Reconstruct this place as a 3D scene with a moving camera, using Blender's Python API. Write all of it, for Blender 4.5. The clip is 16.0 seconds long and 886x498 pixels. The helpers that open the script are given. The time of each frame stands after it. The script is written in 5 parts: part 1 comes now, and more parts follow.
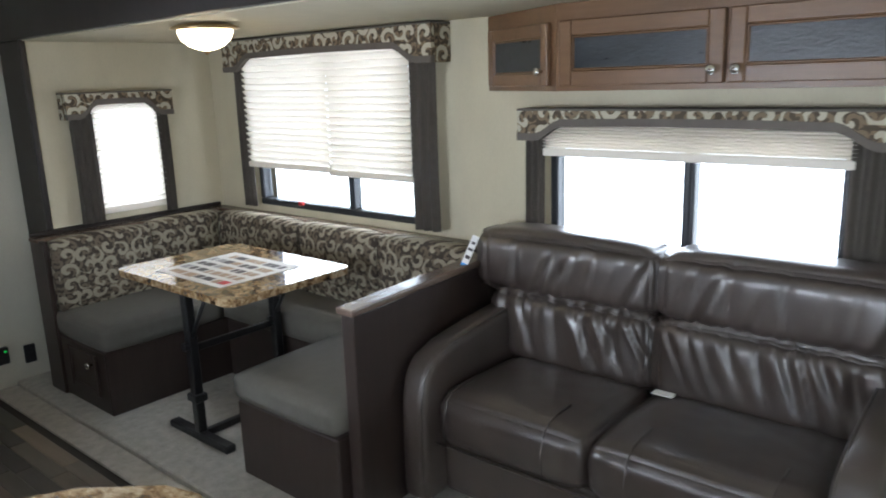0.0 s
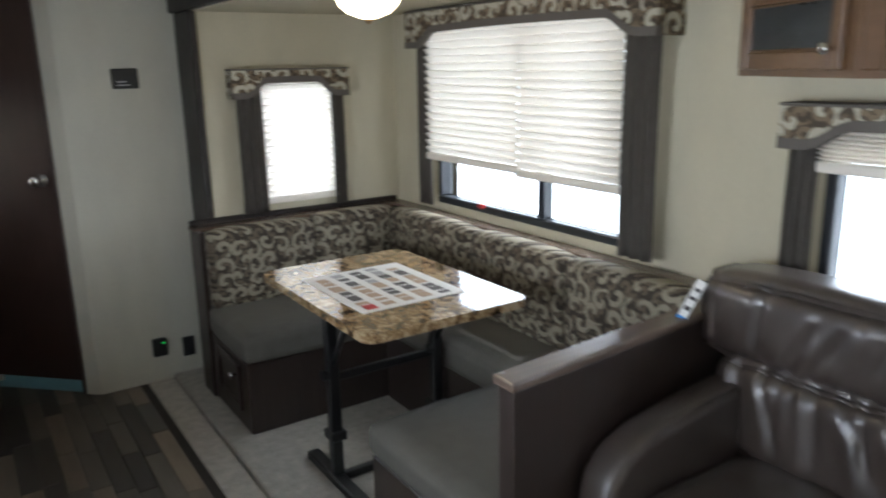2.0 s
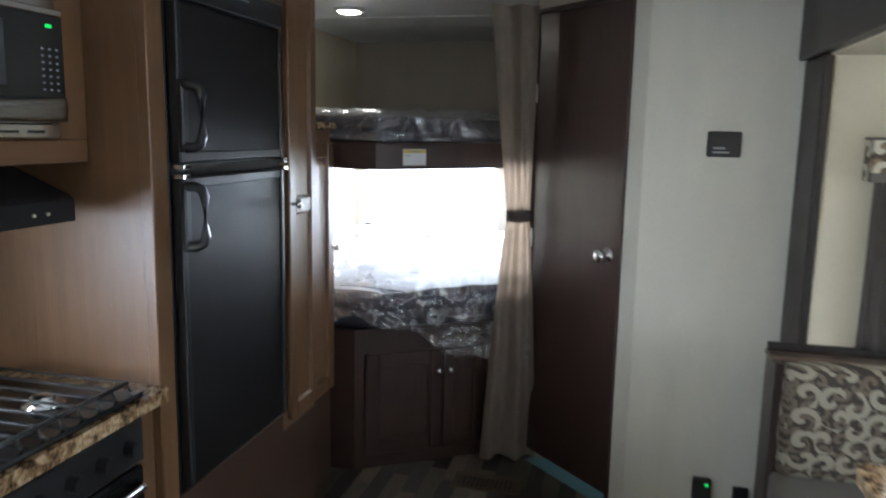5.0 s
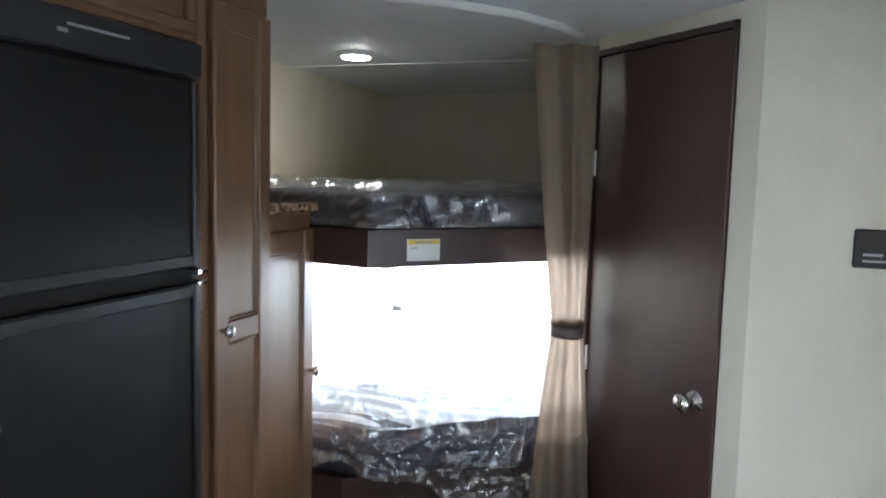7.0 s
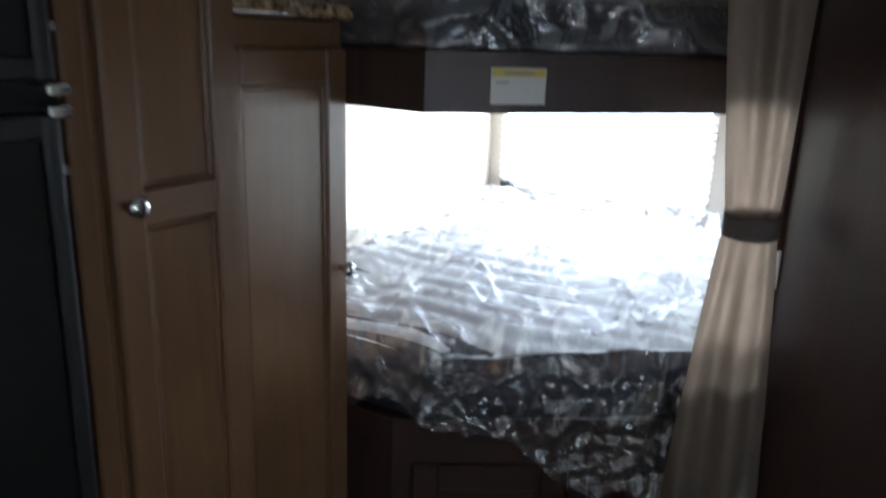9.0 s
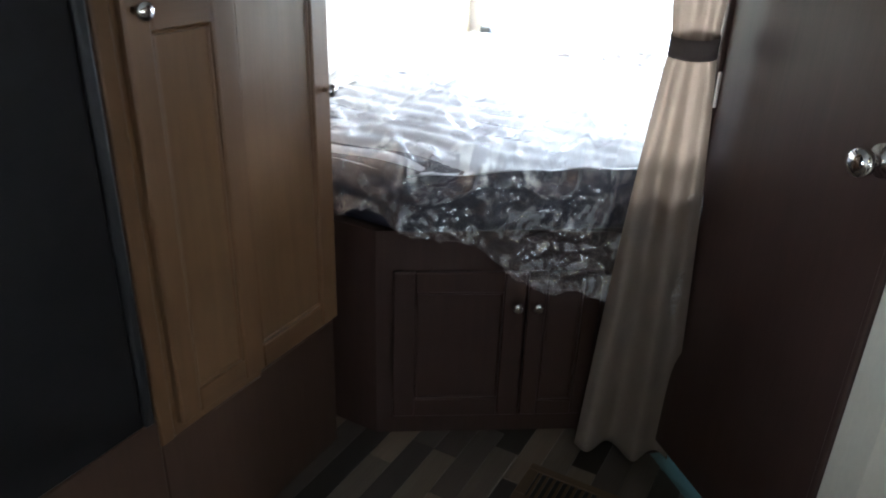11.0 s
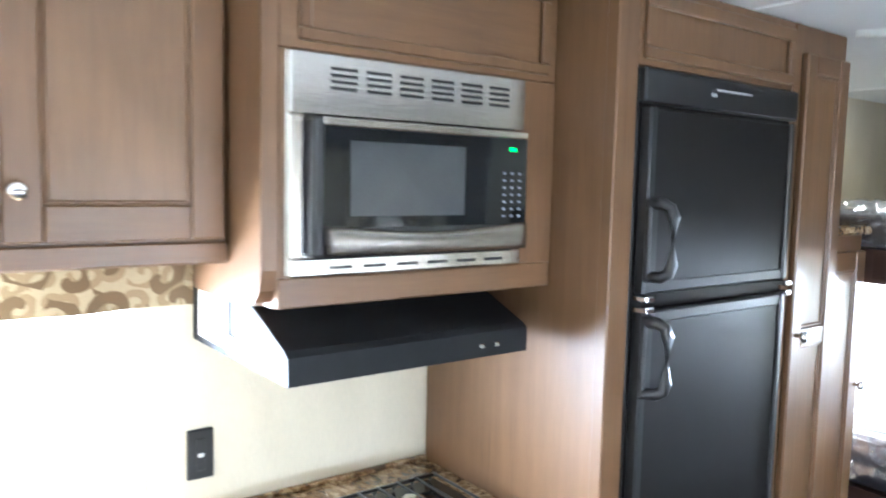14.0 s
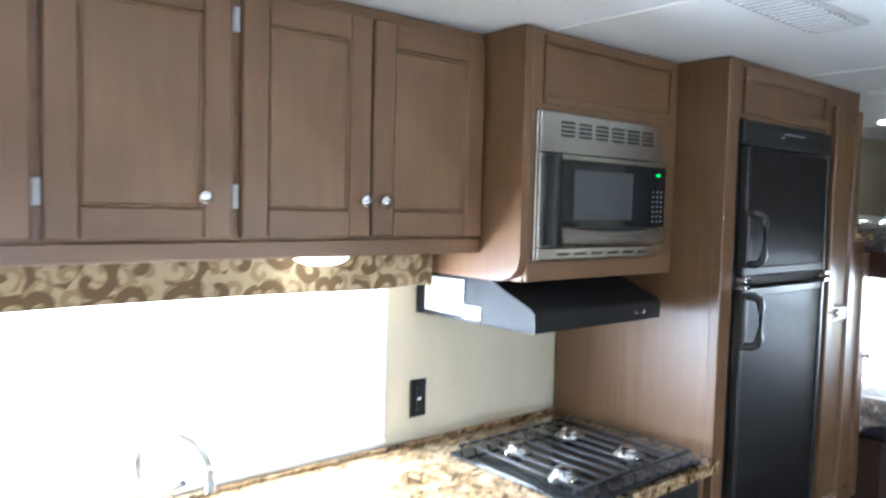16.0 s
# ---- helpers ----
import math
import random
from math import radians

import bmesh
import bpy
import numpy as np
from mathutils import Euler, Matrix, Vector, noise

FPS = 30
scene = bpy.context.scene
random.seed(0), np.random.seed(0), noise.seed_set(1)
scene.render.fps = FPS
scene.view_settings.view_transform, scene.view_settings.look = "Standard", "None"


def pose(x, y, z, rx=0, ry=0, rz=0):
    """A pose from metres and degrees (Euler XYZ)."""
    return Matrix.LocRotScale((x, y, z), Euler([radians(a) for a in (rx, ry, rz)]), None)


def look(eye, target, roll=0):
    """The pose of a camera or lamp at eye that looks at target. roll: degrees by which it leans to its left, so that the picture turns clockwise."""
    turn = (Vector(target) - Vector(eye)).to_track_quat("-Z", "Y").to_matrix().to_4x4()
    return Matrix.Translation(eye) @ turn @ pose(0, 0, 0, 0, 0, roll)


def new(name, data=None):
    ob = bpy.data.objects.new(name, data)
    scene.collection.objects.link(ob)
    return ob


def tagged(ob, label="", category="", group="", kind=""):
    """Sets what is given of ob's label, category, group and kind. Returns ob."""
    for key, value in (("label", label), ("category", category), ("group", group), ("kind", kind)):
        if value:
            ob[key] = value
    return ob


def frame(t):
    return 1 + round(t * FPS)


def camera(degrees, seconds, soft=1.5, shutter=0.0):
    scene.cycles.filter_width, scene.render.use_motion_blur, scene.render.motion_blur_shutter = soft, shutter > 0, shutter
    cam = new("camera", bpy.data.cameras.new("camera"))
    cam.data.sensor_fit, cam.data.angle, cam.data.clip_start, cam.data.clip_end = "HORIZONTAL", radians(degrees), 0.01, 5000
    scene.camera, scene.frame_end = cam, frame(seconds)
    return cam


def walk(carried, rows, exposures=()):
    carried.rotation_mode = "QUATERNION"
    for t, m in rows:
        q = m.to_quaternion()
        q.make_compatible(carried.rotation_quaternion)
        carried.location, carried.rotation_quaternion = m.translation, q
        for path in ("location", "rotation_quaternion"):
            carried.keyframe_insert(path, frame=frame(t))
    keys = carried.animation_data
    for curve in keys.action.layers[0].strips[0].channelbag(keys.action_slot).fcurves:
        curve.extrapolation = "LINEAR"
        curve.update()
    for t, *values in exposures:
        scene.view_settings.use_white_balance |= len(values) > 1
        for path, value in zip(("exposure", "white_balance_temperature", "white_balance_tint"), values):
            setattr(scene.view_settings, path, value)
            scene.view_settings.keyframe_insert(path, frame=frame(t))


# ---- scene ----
cam = camera(61.9, 16.0, 1.8, 0.5)
PATH = [
    (0, (0.384, 0.024, 1.512), (1.864, 1.290, 1.06), -1.9),
    (0.5, (0.393, 0.191, 1.524), (1.850, 1.476, 1.05), -3.3),
    (1, (0.462, 0.308, 1.517), (1.864, 1.645, 1.017), -2.2),
    (1.5, (0.729, 0.409, 1.495), (2.017, 1.851, 0.984), -1.6),
    (2, (0.921, 0.508, 1.5), (1.991, 2.126, 1.016), -1.1),
    (2.5, (1.056, 0.729, 1.471), (1.845, 2.502, 0.992), 0.6),
    (3, (1.126, 0.872, 1.488), (1.729, 2.713, 0.994), 0.8),
    (3.5, (1.218, 0.912, 1.505), (1.469, 2.839, 1.034), 0.5),
    (4, (1.313, 0.941, 1.514), (1.285, 2.889, 1.07), 1.4),
    (4.5, (1.331, 1.095, 1.502), (1.040, 3.027, 1.08), -0.2),
    (4.7, (1.307, 1.198, 1.482), (0.931, 3.126, 1.113), 0.5),
    (7, (1.241, 2.221, 1.602), (0.578, 4.099, 1.41), 1.5),
    (7.5, (1.237, 2.422, 1.596), (0.533, 4.288, 1.43), 1.7),
    (8, (1.212, 2.633, 1.575), (0.337, 4.420, 1.376), 2.7),
    (8.5, (1.173, 2.801, 1.522), (0.196, 4.505, 1.143), 2.5),
    (9, (1.028, 3.008, 1.452), (0.074, 4.686, 0.922), 1.9),
    (9.5, (1.042, 3.066, 1.403), (0.200, 4.703, 0.624), 1.5),
    (9.7, (1.050, 3.070, 1.394), (0.232, 4.696, 0.563), 1.8),
    (12, (1.239, 2.519, 1.448), (0.229, 4.030, 0.615), 1.7),
    (12.5, (1.245, 2.379, 1.533), (0.053, 3.858, 0.907), 2.0),
    (13, (1.342, 2.250, 1.588), (-0.071, 3.604, 1.173), 1.4),
    (13.5, (1.284, 1.997, 1.593), (-0.299, 3.185, 1.311), 1.8),
    (14, (1.200, 1.717, 1.625), (-0.394, 2.910, 1.444), 1.3),
    (14.5, (1.227, 1.469, 1.61), (-0.331, 2.720, 1.534), 1.6),
    (15, (1.175, 1.226, 1.609), (-0.312, 2.560, 1.514), 0.5),
    (15.5, (1.169, 1.004, 1.627), (-0.256, 2.406, 1.577), 1.0),
    (16, (1.330, 0.867, 1.594), (-0.194, 2.155, 1.474), 1.4),
]
walk(cam, [(t, look(eye, target, roll)) for t, eye, target, roll in PATH],
     exposures=[(0, -0.7, 5650, 9), (1.8, -0.95, 5650, 9), (2.5, -0.65, 5650, 9), (3.5, -1.0, 5650, 9), (4.5, -0.5, 5500, 9), (7, 0.2, 5350, 9), (8, -0.2, 5350, 9), (9, -1.05, 5300, 8), (9.7, -1.65, 5300, 8), (11.8, 0.6, 5450, 9), (12.5, 1.0, 5450, 9), (13.5, 1.4, 5250, 8), (14.5, 1.65, 5150, 8), (15.2, 1.25, 5200, 8), (16, 0.7, 5200, 8)])

# ---- plan (x across, y towards the bunks, z up) ----
CEIL = 2.045          # main ceiling
SCEIL = 1.745         # slide-out ceiling
XL = -0.42            # kitchen wall
XR = 1.90             # main wall beside the slide-out
XS = 2.89             # slide-out long wall
YS0, YS1 = 0.05, 3.90  # slide-out end walls
YF = -1.2             # front end
YB = 5.95             # rear wall
YP = 4.137            # bathroom wall

# ---- world, sun, window light, added lamps ----
world = bpy.data.worlds.new("sky")
scene.world = world
world.use_nodes = True
wn = world.node_tree
sky = wn.nodes.new("ShaderNodeTexSky")
sky.sky_type, sky.sun_disc = "NISHITA", False
sky.sun_elevation, sky.sun_rotation = radians(52), radians(75)
wn.nodes["Background"].inputs[1].default_value = 0.1
wn.links.new(sky.outputs[0], wn.nodes["Background"].inputs[0])

sun = new("sun", bpy.data.lights.new("sun", "SUN"))
sun.data.energy, sun.data.angle, sun.data.color = 3.0, radians(0.6), (1.0, 0.95, 0.88)
sun.matrix_world = look((6, 1.5, 8), (2, 2.5, 0))


def window_light(name, eye, target, w, h, radiance, color=(1, 1, 1)):
    d = bpy.data.lights.new(name, "AREA")
    d.shape, d.size, d.size_y, d.color = "RECTANGLE", w, h, color
    d.energy = radiance * math.pi * w * h
    ob = new(name, d)
    ob.matrix_world = look(eye, target)
    return ob


window_light("window_light_dinette", (XS + 0.16, 2.90, 1.27), (0, 2.90, 1.27), 1.35, 1.0, 11.0, (0.97, 0.99, 1))
window_light("window_light_sofa", (XS + 0.16, 1.05, 1.02), (0, 1.05, 1.02), 1.25, 0.75, 11.0, (0.97, 0.99, 1))
window_light("window_light_end", (2.33, YS1 + 0.16, 1.16), (2.33, 0, 1.16), 0.46, 0.66, 13.0, (1, 0.98, 0.95))
window_light("window_light_bunk", (0.07, YB + 0.16, 1.1), (0.07, 0, 1.1), 1.05, 0.66, 165.0, (0.95, 0.98, 1))
window_light("window_light_kitchen", (XL - 0.16, 1.42, 1.17), (2, 1.42, 1.17), 1.6, 0.75, 21.0, (1, 1, 1))
# Unseen lamp added in the bathroom for the teal glow under its door.
window_light("bath_glow_lamp", (1.12, 4.86, CEIL - 0.02), (1.12, 4.86, 0), 0.3, 0.3, 14.0, (0.7, 0.98, 1))
# Lamp outside an unseen opening, added to light the sofa and cabinet fronts.
window_light("front_fill_light", (XL - 0.16, -0.62, 1.0), (2, -0.62, 1.0), 0.75, 1.9, 9.0, (0.97, 0.99, 1))


# ---- materials ----
def nodes_of(name):
    m = bpy.data.materials.new(name)
    m.use_nodes = True
    nt = m.node_tree
    return m, nt, nt.nodes["Principled BSDF"]


def link(nt, a, b):
    nt.links.new(a, b)


def coords(nt, scale=(1, 1, 1), kind="Object"):
    tc = nt.nodes.new("ShaderNodeTexCoord")
    mp = nt.nodes.new("ShaderNodeMapping")
    mp.inputs["Scale"].default_value = scale
    link(nt, tc.outputs[kind], mp.inputs[0])
    return mp.outputs[0]


def noise_node(nt, vec, scale, detail=4.0, dist=0.0):
    n = nt.nodes.new("ShaderNodeTexNoise")
    n.inputs["Scale"].default_value, n.inputs["Detail"].default_value = scale, detail
    n.inputs["Distortion"].default_value = dist
    link(nt, vec, n.inputs["Vector"])
    return n.outputs["Fac"]


def ramp(nt, fac, stops, constant=False):
    r = nt.nodes.new("ShaderNodeValToRGB")
    if constant:
        r.color_ramp.interpolation = "CONSTANT"
    els = r.color_ramp.elements
    while len(els) < len(stops):
        els.new(0.5)
    for e, (p, c) in zip(els, stops):
        e.position, e.color = p, (*c, 1)
    link(nt, fac, r.inputs[0])
    return r.outputs[0]


def math_node(nt, op, a, b=None):
    n = nt.nodes.new("ShaderNodeMath")
    n.operation = op
    for i, v in enumerate((a, b)):
        if v is None:
            continue
        if isinstance(v, (int, float)):
            n.inputs[i].default_value = v
        else:
            link(nt, v, n.inputs[i])
    return n.outputs[0]


def bump(nt, bsdf, height, strength, dist=0.01):
    b = nt.nodes.new("ShaderNodeBump")
    b.inputs["Strength"].default_value, b.inputs["Distance"].default_value = strength, dist
    link(nt, height, b.inputs["Height"])
    link(nt, b.outputs[0], bsdf.inputs["Normal"])


def tint(c, k):
    return tuple(min(1.0, v * k) for v in c)


def plain(name, c, rough=0.5, metal=0.0, var=0.12, scale=14.0, bumps=0.15, fine=220.0, stretch=(1, 1, 1), vary=0.0):
    """Base colour with blotches, fine grain and relief."""
    m, nt, b = nodes_of(name)
    v = coords(nt, stretch)
    big, small = noise_node(nt, v, scale, 5), noise_node(nt, v, fine, 3)
    mix = math_node(nt, "ADD", math_node(nt, "MULTIPLY", big, 0.65), math_node(nt, "MULTIPLY", small, 0.35))
    col = ramp(nt, mix, [(0.3, tint(c, 1 - var)), (0.7, tint(c, 1 + var))])
    if vary:
        oi = nt.nodes.new("ShaderNodeObjectInfo")
        hs = nt.nodes.new("ShaderNodeHueSaturation")
        link(nt, col, hs.inputs["Color"])
        link(nt, math_node(nt, "ADD", math_node(nt, "MULTIPLY", oi.outputs["Random"], vary), 1 - vary / 2), hs.inputs["Value"])
        col = hs.outputs[0]
    link(nt, col, b.inputs["Base Color"])
    b.inputs["Metallic"].default_value = metal
    link(nt, math_node(nt, "ADD", math_node(nt, "MULTIPLY", big, 0.16), rough - 0.08), b.inputs["Roughness"])
    if bumps:
        bump(nt, b, small, bumps, 0.002)
    return m


def wood(name, c, rough=0.38, grain=1.0, axis=2, vary=0.0):
    """Stained timber: long grain along one axis over slow blotches."""
    m, nt, b = nodes_of(name)
    st = [26.0, 26.0, 26.0]
    st[axis] = 1.6
    v = coords(nt, tuple(st))
    g1 = noise_node(nt, v, 1.6, 6, 0.6)
    g2 = noise_node(nt, v, 8.0, 3)
    blot = noise_node(nt, coords(nt), 5.0, 4)
    mix = math_node(nt, "ADD", math_node(nt, "MULTIPLY", g1, 0.4 * grain),
                    math_node(nt, "ADD", math_node(nt, "MULTIPLY", g2, 0.2 * grain), math_node(nt, "MULTIPLY", blot, 0.45)))
    col = ramp(nt, mix, [(0.3, tint(c, 0.72)), (0.5, c), (0.75, tint(c, 1.3))])
    if vary:
        oi = nt.nodes.new("ShaderNodeObjectInfo")
        hs = nt.nodes.new("ShaderNodeHueSaturation")
        link(nt, col, hs.inputs["Color"])
        link(nt, math_node(nt, "ADD", math_node(nt, "MULTIPLY", oi.outputs["Random"], vary), 1 - vary / 2), hs.inputs["Value"])
        link(nt, math_node(nt, "ADD", math_node(nt, "MULTIPLY", oi.outputs["Random"], 0.5), 0.65), hs.inputs["Saturation"])
        col = hs.outputs[0]
    link(nt, col, b.inputs["Base Color"])
    link(nt, math_node(nt, "ADD", math_node(nt, "MULTIPLY", blot, 0.16), rough - 0.08), b.inputs["Roughness"])
    bump(nt, b, g2, 0.12, 0.002)
    return m


def scroll_fabric(name, ground, cream, brown, size=0.085):
    """Woven cloth with curling leaf scrolls of two sizes."""
    m, nt, b = nodes_of(name)
    tc = nt.nodes.new("ShaderNodeTexCoord")
    sep = nt.nodes.new("ShaderNodeSeparateXYZ")
    link(nt, tc.outputs["Object"], sep.inputs[0])
    flat = nt.nodes.new("ShaderNodeCombineXYZ")
    link(nt, math_node(nt, "ADD", sep.outputs[0], sep.outputs[1]), flat.inputs[0])
    link(nt, sep.outputs[2], flat.inputs[1])

    def curls(scale, turns, reach, cut):
        """A mask of hooked leaves winding round scattered centres."""
        vec = nt.nodes.new("ShaderNodeVectorMath")
        vec.operation = "SCALE"
        link(nt, flat.outputs[0], vec.inputs[0])
        vec.inputs["Scale"].default_value = scale
        vo = nt.nodes.new("ShaderNodeTexVoronoi")
        vo.voronoi_dimensions = "2D"
        vo.inputs["Scale"].default_value = 1.0
        vo.inputs["Randomness"].default_value = 0.7
        link(nt, vec.outputs[0], vo.inputs["Vector"])
        loc = nt.nodes.new("ShaderNodeVectorMath")
        loc.operation = "SUBTRACT"
        link(nt, vec.outputs[0], loc.inputs[0])
        link(nt, vo.outputs["Position"], loc.inputs[1])
        ls = nt.nodes.new("ShaderNodeSeparateXYZ")
        link(nt, loc.outputs[0], ls.inputs[0])
        cs = nt.nodes.new("ShaderNodeSeparateXYZ")
        link(nt, vo.outputs["Color"], cs.inputs[0])
        hand = math_node(nt, "SUBTRACT", math_node(nt, "MULTIPLY", math_node(nt, "ROUND", cs.outputs[0]), 2.0), 1.0)
        ang = math_node(nt, "ARCTAN2", ls.outputs[1], math_node(nt, "MULTIPLY", ls.outputs[0], hand))
        r = vo.outputs["Distance"]
        phase = math_node(nt, "ADD", math_node(nt, "ADD", ang, math_node(nt, "MULTIPLY", r, turns)), math_node(nt, "MULTIPLY", cs.outputs[1], 6.28))
        wave = math_node(nt, "SINE", phase)
        fade = math_node(nt, "MULTIPLY", math_node(nt, "SUBTRACT", r, reach), 3.0)
        edge = math_node(nt, "SUBTRACT", wave, math_node(nt, "MAXIMUM", fade, 0.0))
        wob = math_node(nt, "MULTIPLY", noise_node(nt, vec.outputs[0], 3.0, 3), 1.1)
        return ramp(nt, math_node(nt, "ADD", edge, wob), [(cut, (0, 0, 0)), (cut + 0.12, (1, 1, 1))])

    def lay(under, colour, mask):
        mx = nt.nodes.new("ShaderNodeMixRGB")
        link(nt, mask, mx.inputs[0])
        if isinstance(under, tuple):
            mx.inputs[1].default_value = (*under, 1)
        else:
            link(nt, under, mx.inputs[1])
        mx.inputs[2].default_value = (*colour, 1)
        return mx.outputs[0]
    col = lay(ground, brown, curls(1.6 / size, 9.0, 0.40, 0.45))
    col = lay(col, cream, curls(1.0 / size, 8.5, 0.46, 0.70))
    weave = noise_node(nt, coords(nt), 600, 2)
    mx = nt.nodes.new("ShaderNodeMixRGB")
    mx.blend_type = "MULTIPLY"
    mx.inputs[0].default_value = 0.45
    link(nt, col, mx.inputs[1])
    link(nt, ramp(nt, weave, [(0.3, (0.45, 0.45, 0.45)), (0.7, (1, 1, 1))]), mx.inputs[2])
    link(nt, mx.outputs[0], b.inputs["Base Color"])
    b.inputs["Roughness"].default_value = 0.8
    b.inputs["Specular IOR Level"].default_value = 0.25
    bump(nt, b, weave, 0.3, 0.002)
    return m


def granite(name, rough=0.07):
    m, nt, b = nodes_of(name)
    v = coords(nt)
    n1, n2, n3 = noise_node(nt, v, 16, 6, 1.2), noise_node(nt, v, 60, 5, 0.5), noise_node(nt, v, 190, 2)
    mix = math_node(nt, "ADD", math_node(nt, "MULTIPLY", n1, 0.5), math_node(nt, "ADD", math_node(nt, "MULTIPLY", n2, 0.35), math_node(nt, "MULTIPLY", n3, 0.2)))
    col = ramp(nt, mix, [(0.40, (0.03, 0.018, 0.01)), (0.47, (0.14, 0.08, 0.035)), (0.54, (0.30, 0.20, 0.10)), (0.62, (0.50, 0.39, 0.24)), (0.72, (0.22, 0.15, 0.09))])
    link(nt, col, b.inputs["Base Color"])
    b.inputs["Roughness"].default_value = rough
    b.inputs["IOR"].default_value = 2.2
    return m


def leather(name, c):
    m, nt, b = nodes_of(name)
    v = coords(nt)
    vo = nt.nodes.new("ShaderNodeTexVoronoi")
    vo.inputs["Scale"].default_value = 260
    link(nt, v, vo.inputs["Vector"])
    big = noise_node(nt, v, 7, 4)
    link(nt, ramp(nt, big, [(0.3, tint(c, 0.85)), (0.7, tint(c, 1.2))]), b.inputs["Base Color"])
    link(nt, math_node(nt, "ADD", math_node(nt, "MULTIPLY", big, 0.12), 0.32), b.inputs["Roughness"])
    b.inputs["Coat Weight"].default_value = 1.0
    b.inputs["Coat IOR"].default_value = 1.6
    b.inputs["Coat Roughness"].default_value = 0.27
    bump(nt, b, vo.outputs["Distance"], 0.15, 0.001)
    return m


def film(name):
    """Clear crumpled polythene."""
    m, nt, b = nodes_of(name)
    nt.nodes.remove(b)
    out = nt.nodes["Material Output"]
    tr = nt.nodes.new("ShaderNodeBsdfTransparent")
    mx = nt.nodes.new("ShaderNodeMixShader")
    gl = nt.nodes.new("ShaderNodeBsdfGlossy")
    gl.inputs["Color"].default_value = (0.9, 0.92, 0.95, 1)
    gl.inputs["Roughness"].default_value = 0.11
    mx.inputs[0].default_value = 0.21
    link(nt, tr.outputs[0], mx.inputs[1])
    link(nt, gl.outputs[0], mx.inputs[2])
    df = nt.nodes.new("ShaderNodeBsdfDiffuse")
    df.inputs["Color"].default_value = (0.85, 0.86, 0.88, 1)
    haze = nt.nodes.new("ShaderNodeMixShader")
    haze.inputs[0].default_value = 0.05
    link(nt, mx.outputs[0], haze.inputs[1])
    link(nt, df.outputs[0], haze.inputs[2])
    link(nt, haze.outputs[0], out.inputs[0])
    n = noise_node(nt, coords(nt), 8, 3, 2.2)
    bump(nt, gl, n, 0.3, 0.05)
    return m


def shade_cloth(name, c=(0.85, 0.82, 0.76), through_share=0.45):
    m, nt, b = nodes_of(name)
    out = nt.nodes["Material Output"]
    tl = nt.nodes.new("ShaderNodeBsdfTranslucent")
    mx = nt.nodes.new("ShaderNodeMixShader")
    n = noise_node(nt, coords(nt), 300, 2)
    col = ramp(nt, n, [(0.3, tint(c, 0.93)), (0.7, c)])
    link(nt, col, b.inputs["Base Color"])
    link(nt, col, tl.inputs[0])
    b.inputs["Roughness"].default_value = 0.9
    mx.inputs[0].default_value = through_share
    link(nt, b.outputs[0], mx.inputs[1])
    link(nt, tl.outputs[0], mx.inputs[2])
    link(nt, mx.outputs[0], out.inputs[0])
    return m


def glow(name, c, strength):
    m, nt, b = nodes_of(name)
    b.inputs["Base Color"].default_value = (*c, 1)
    b.inputs["Emission Color"].default_value = (*c, 1)
    b.inputs["Emission Strength"].default_value = strength
    return m


def clear_glass(name):
    m, nt, b = nodes_of(name)
    b.inputs["Base Color"].default_value = (0.95, 0.97, 0.97, 1)
    b.inputs["Roughness"].default_value = 0.0
    b.inputs["Transmission Weight"].default_value = 1.0
    b.inputs["IOR"].default_value = 1.1
    return m


WALL = plain("wallpaper", (0.57, 0.545, 0.45), 0.75, var=0.07, scale=9, bumps=0.25, fine=160, stretch=(1, 1, 0.35))
# Yellower than WALL; for the slide-out's long wall, rear end wall and ceiling.
WALLSLIDE = plain("wallpaper_yellower", (0.53, 0.485, 0.355), 0.75, var=0.07, scale=9, bumps=0.25, fine=160, stretch=(1, 1, 0.35))
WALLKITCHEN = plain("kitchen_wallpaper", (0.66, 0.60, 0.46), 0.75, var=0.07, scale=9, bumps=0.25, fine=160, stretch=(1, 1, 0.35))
# Same paper as WALL, with the bunk recess's dimness put into its colour.
WALLDIM = plain("wallpaper_dimmed", (0.46, 0.42, 0.36), 0.75, var=0.07, scale=9, bumps=0.25, fine=160, stretch=(1, 1, 0.35))
CEILING = plain("ceiling_panel", (0.80, 0.81, 0.81), 0.6, var=0.04, scale=4, bumps=0.25, fine=300)
WHITE = plain("white_trim", (0.78, 0.78, 0.76), 0.4, var=0.04)
CAB = wood("maple_brown", (0.142, 0.077, 0.036), 0.34)
CABH = wood("maple_brown_rail", (0.142, 0.077, 0.036), 0.34, axis=1)
CABP = wood("maple_brown_panel", (0.168, 0.094, 0.045), 0.32, grain=0.8)
# Maple of CAB with the shade near the floor put into its colour.
BASESHADED = wood("maple_base_shaded", (0.060, 0.034, 0.022), 0.4)
DARKWOOD = wood("dark_cherry", (0.050, 0.029, 0.0235), 0.34)
BENCHWOOD = wood("espresso_panel", (0.032, 0.022, 0.018), 0.4)
TRIMWOOD = wood("trim_espresso", (0.016, 0.011, 0.009), 0.45)
LEDGE = wood("ledge_laminate", (0.12, 0.085, 0.065), 0.25, axis=0)
PLANK = wood("floor_plank", (0.105, 0.086, 0.064), 0.42, grain=1.5, axis=1, vary=1.5)
SUBFLOOR = plain("floor_joint", (0.03, 0.025, 0.02), 0.7)
CARPET = plain("slide_vinyl", (0.42, 0.39, 0.33), 0.7, var=0.22, scale=24, bumps=0.3, fine=140)
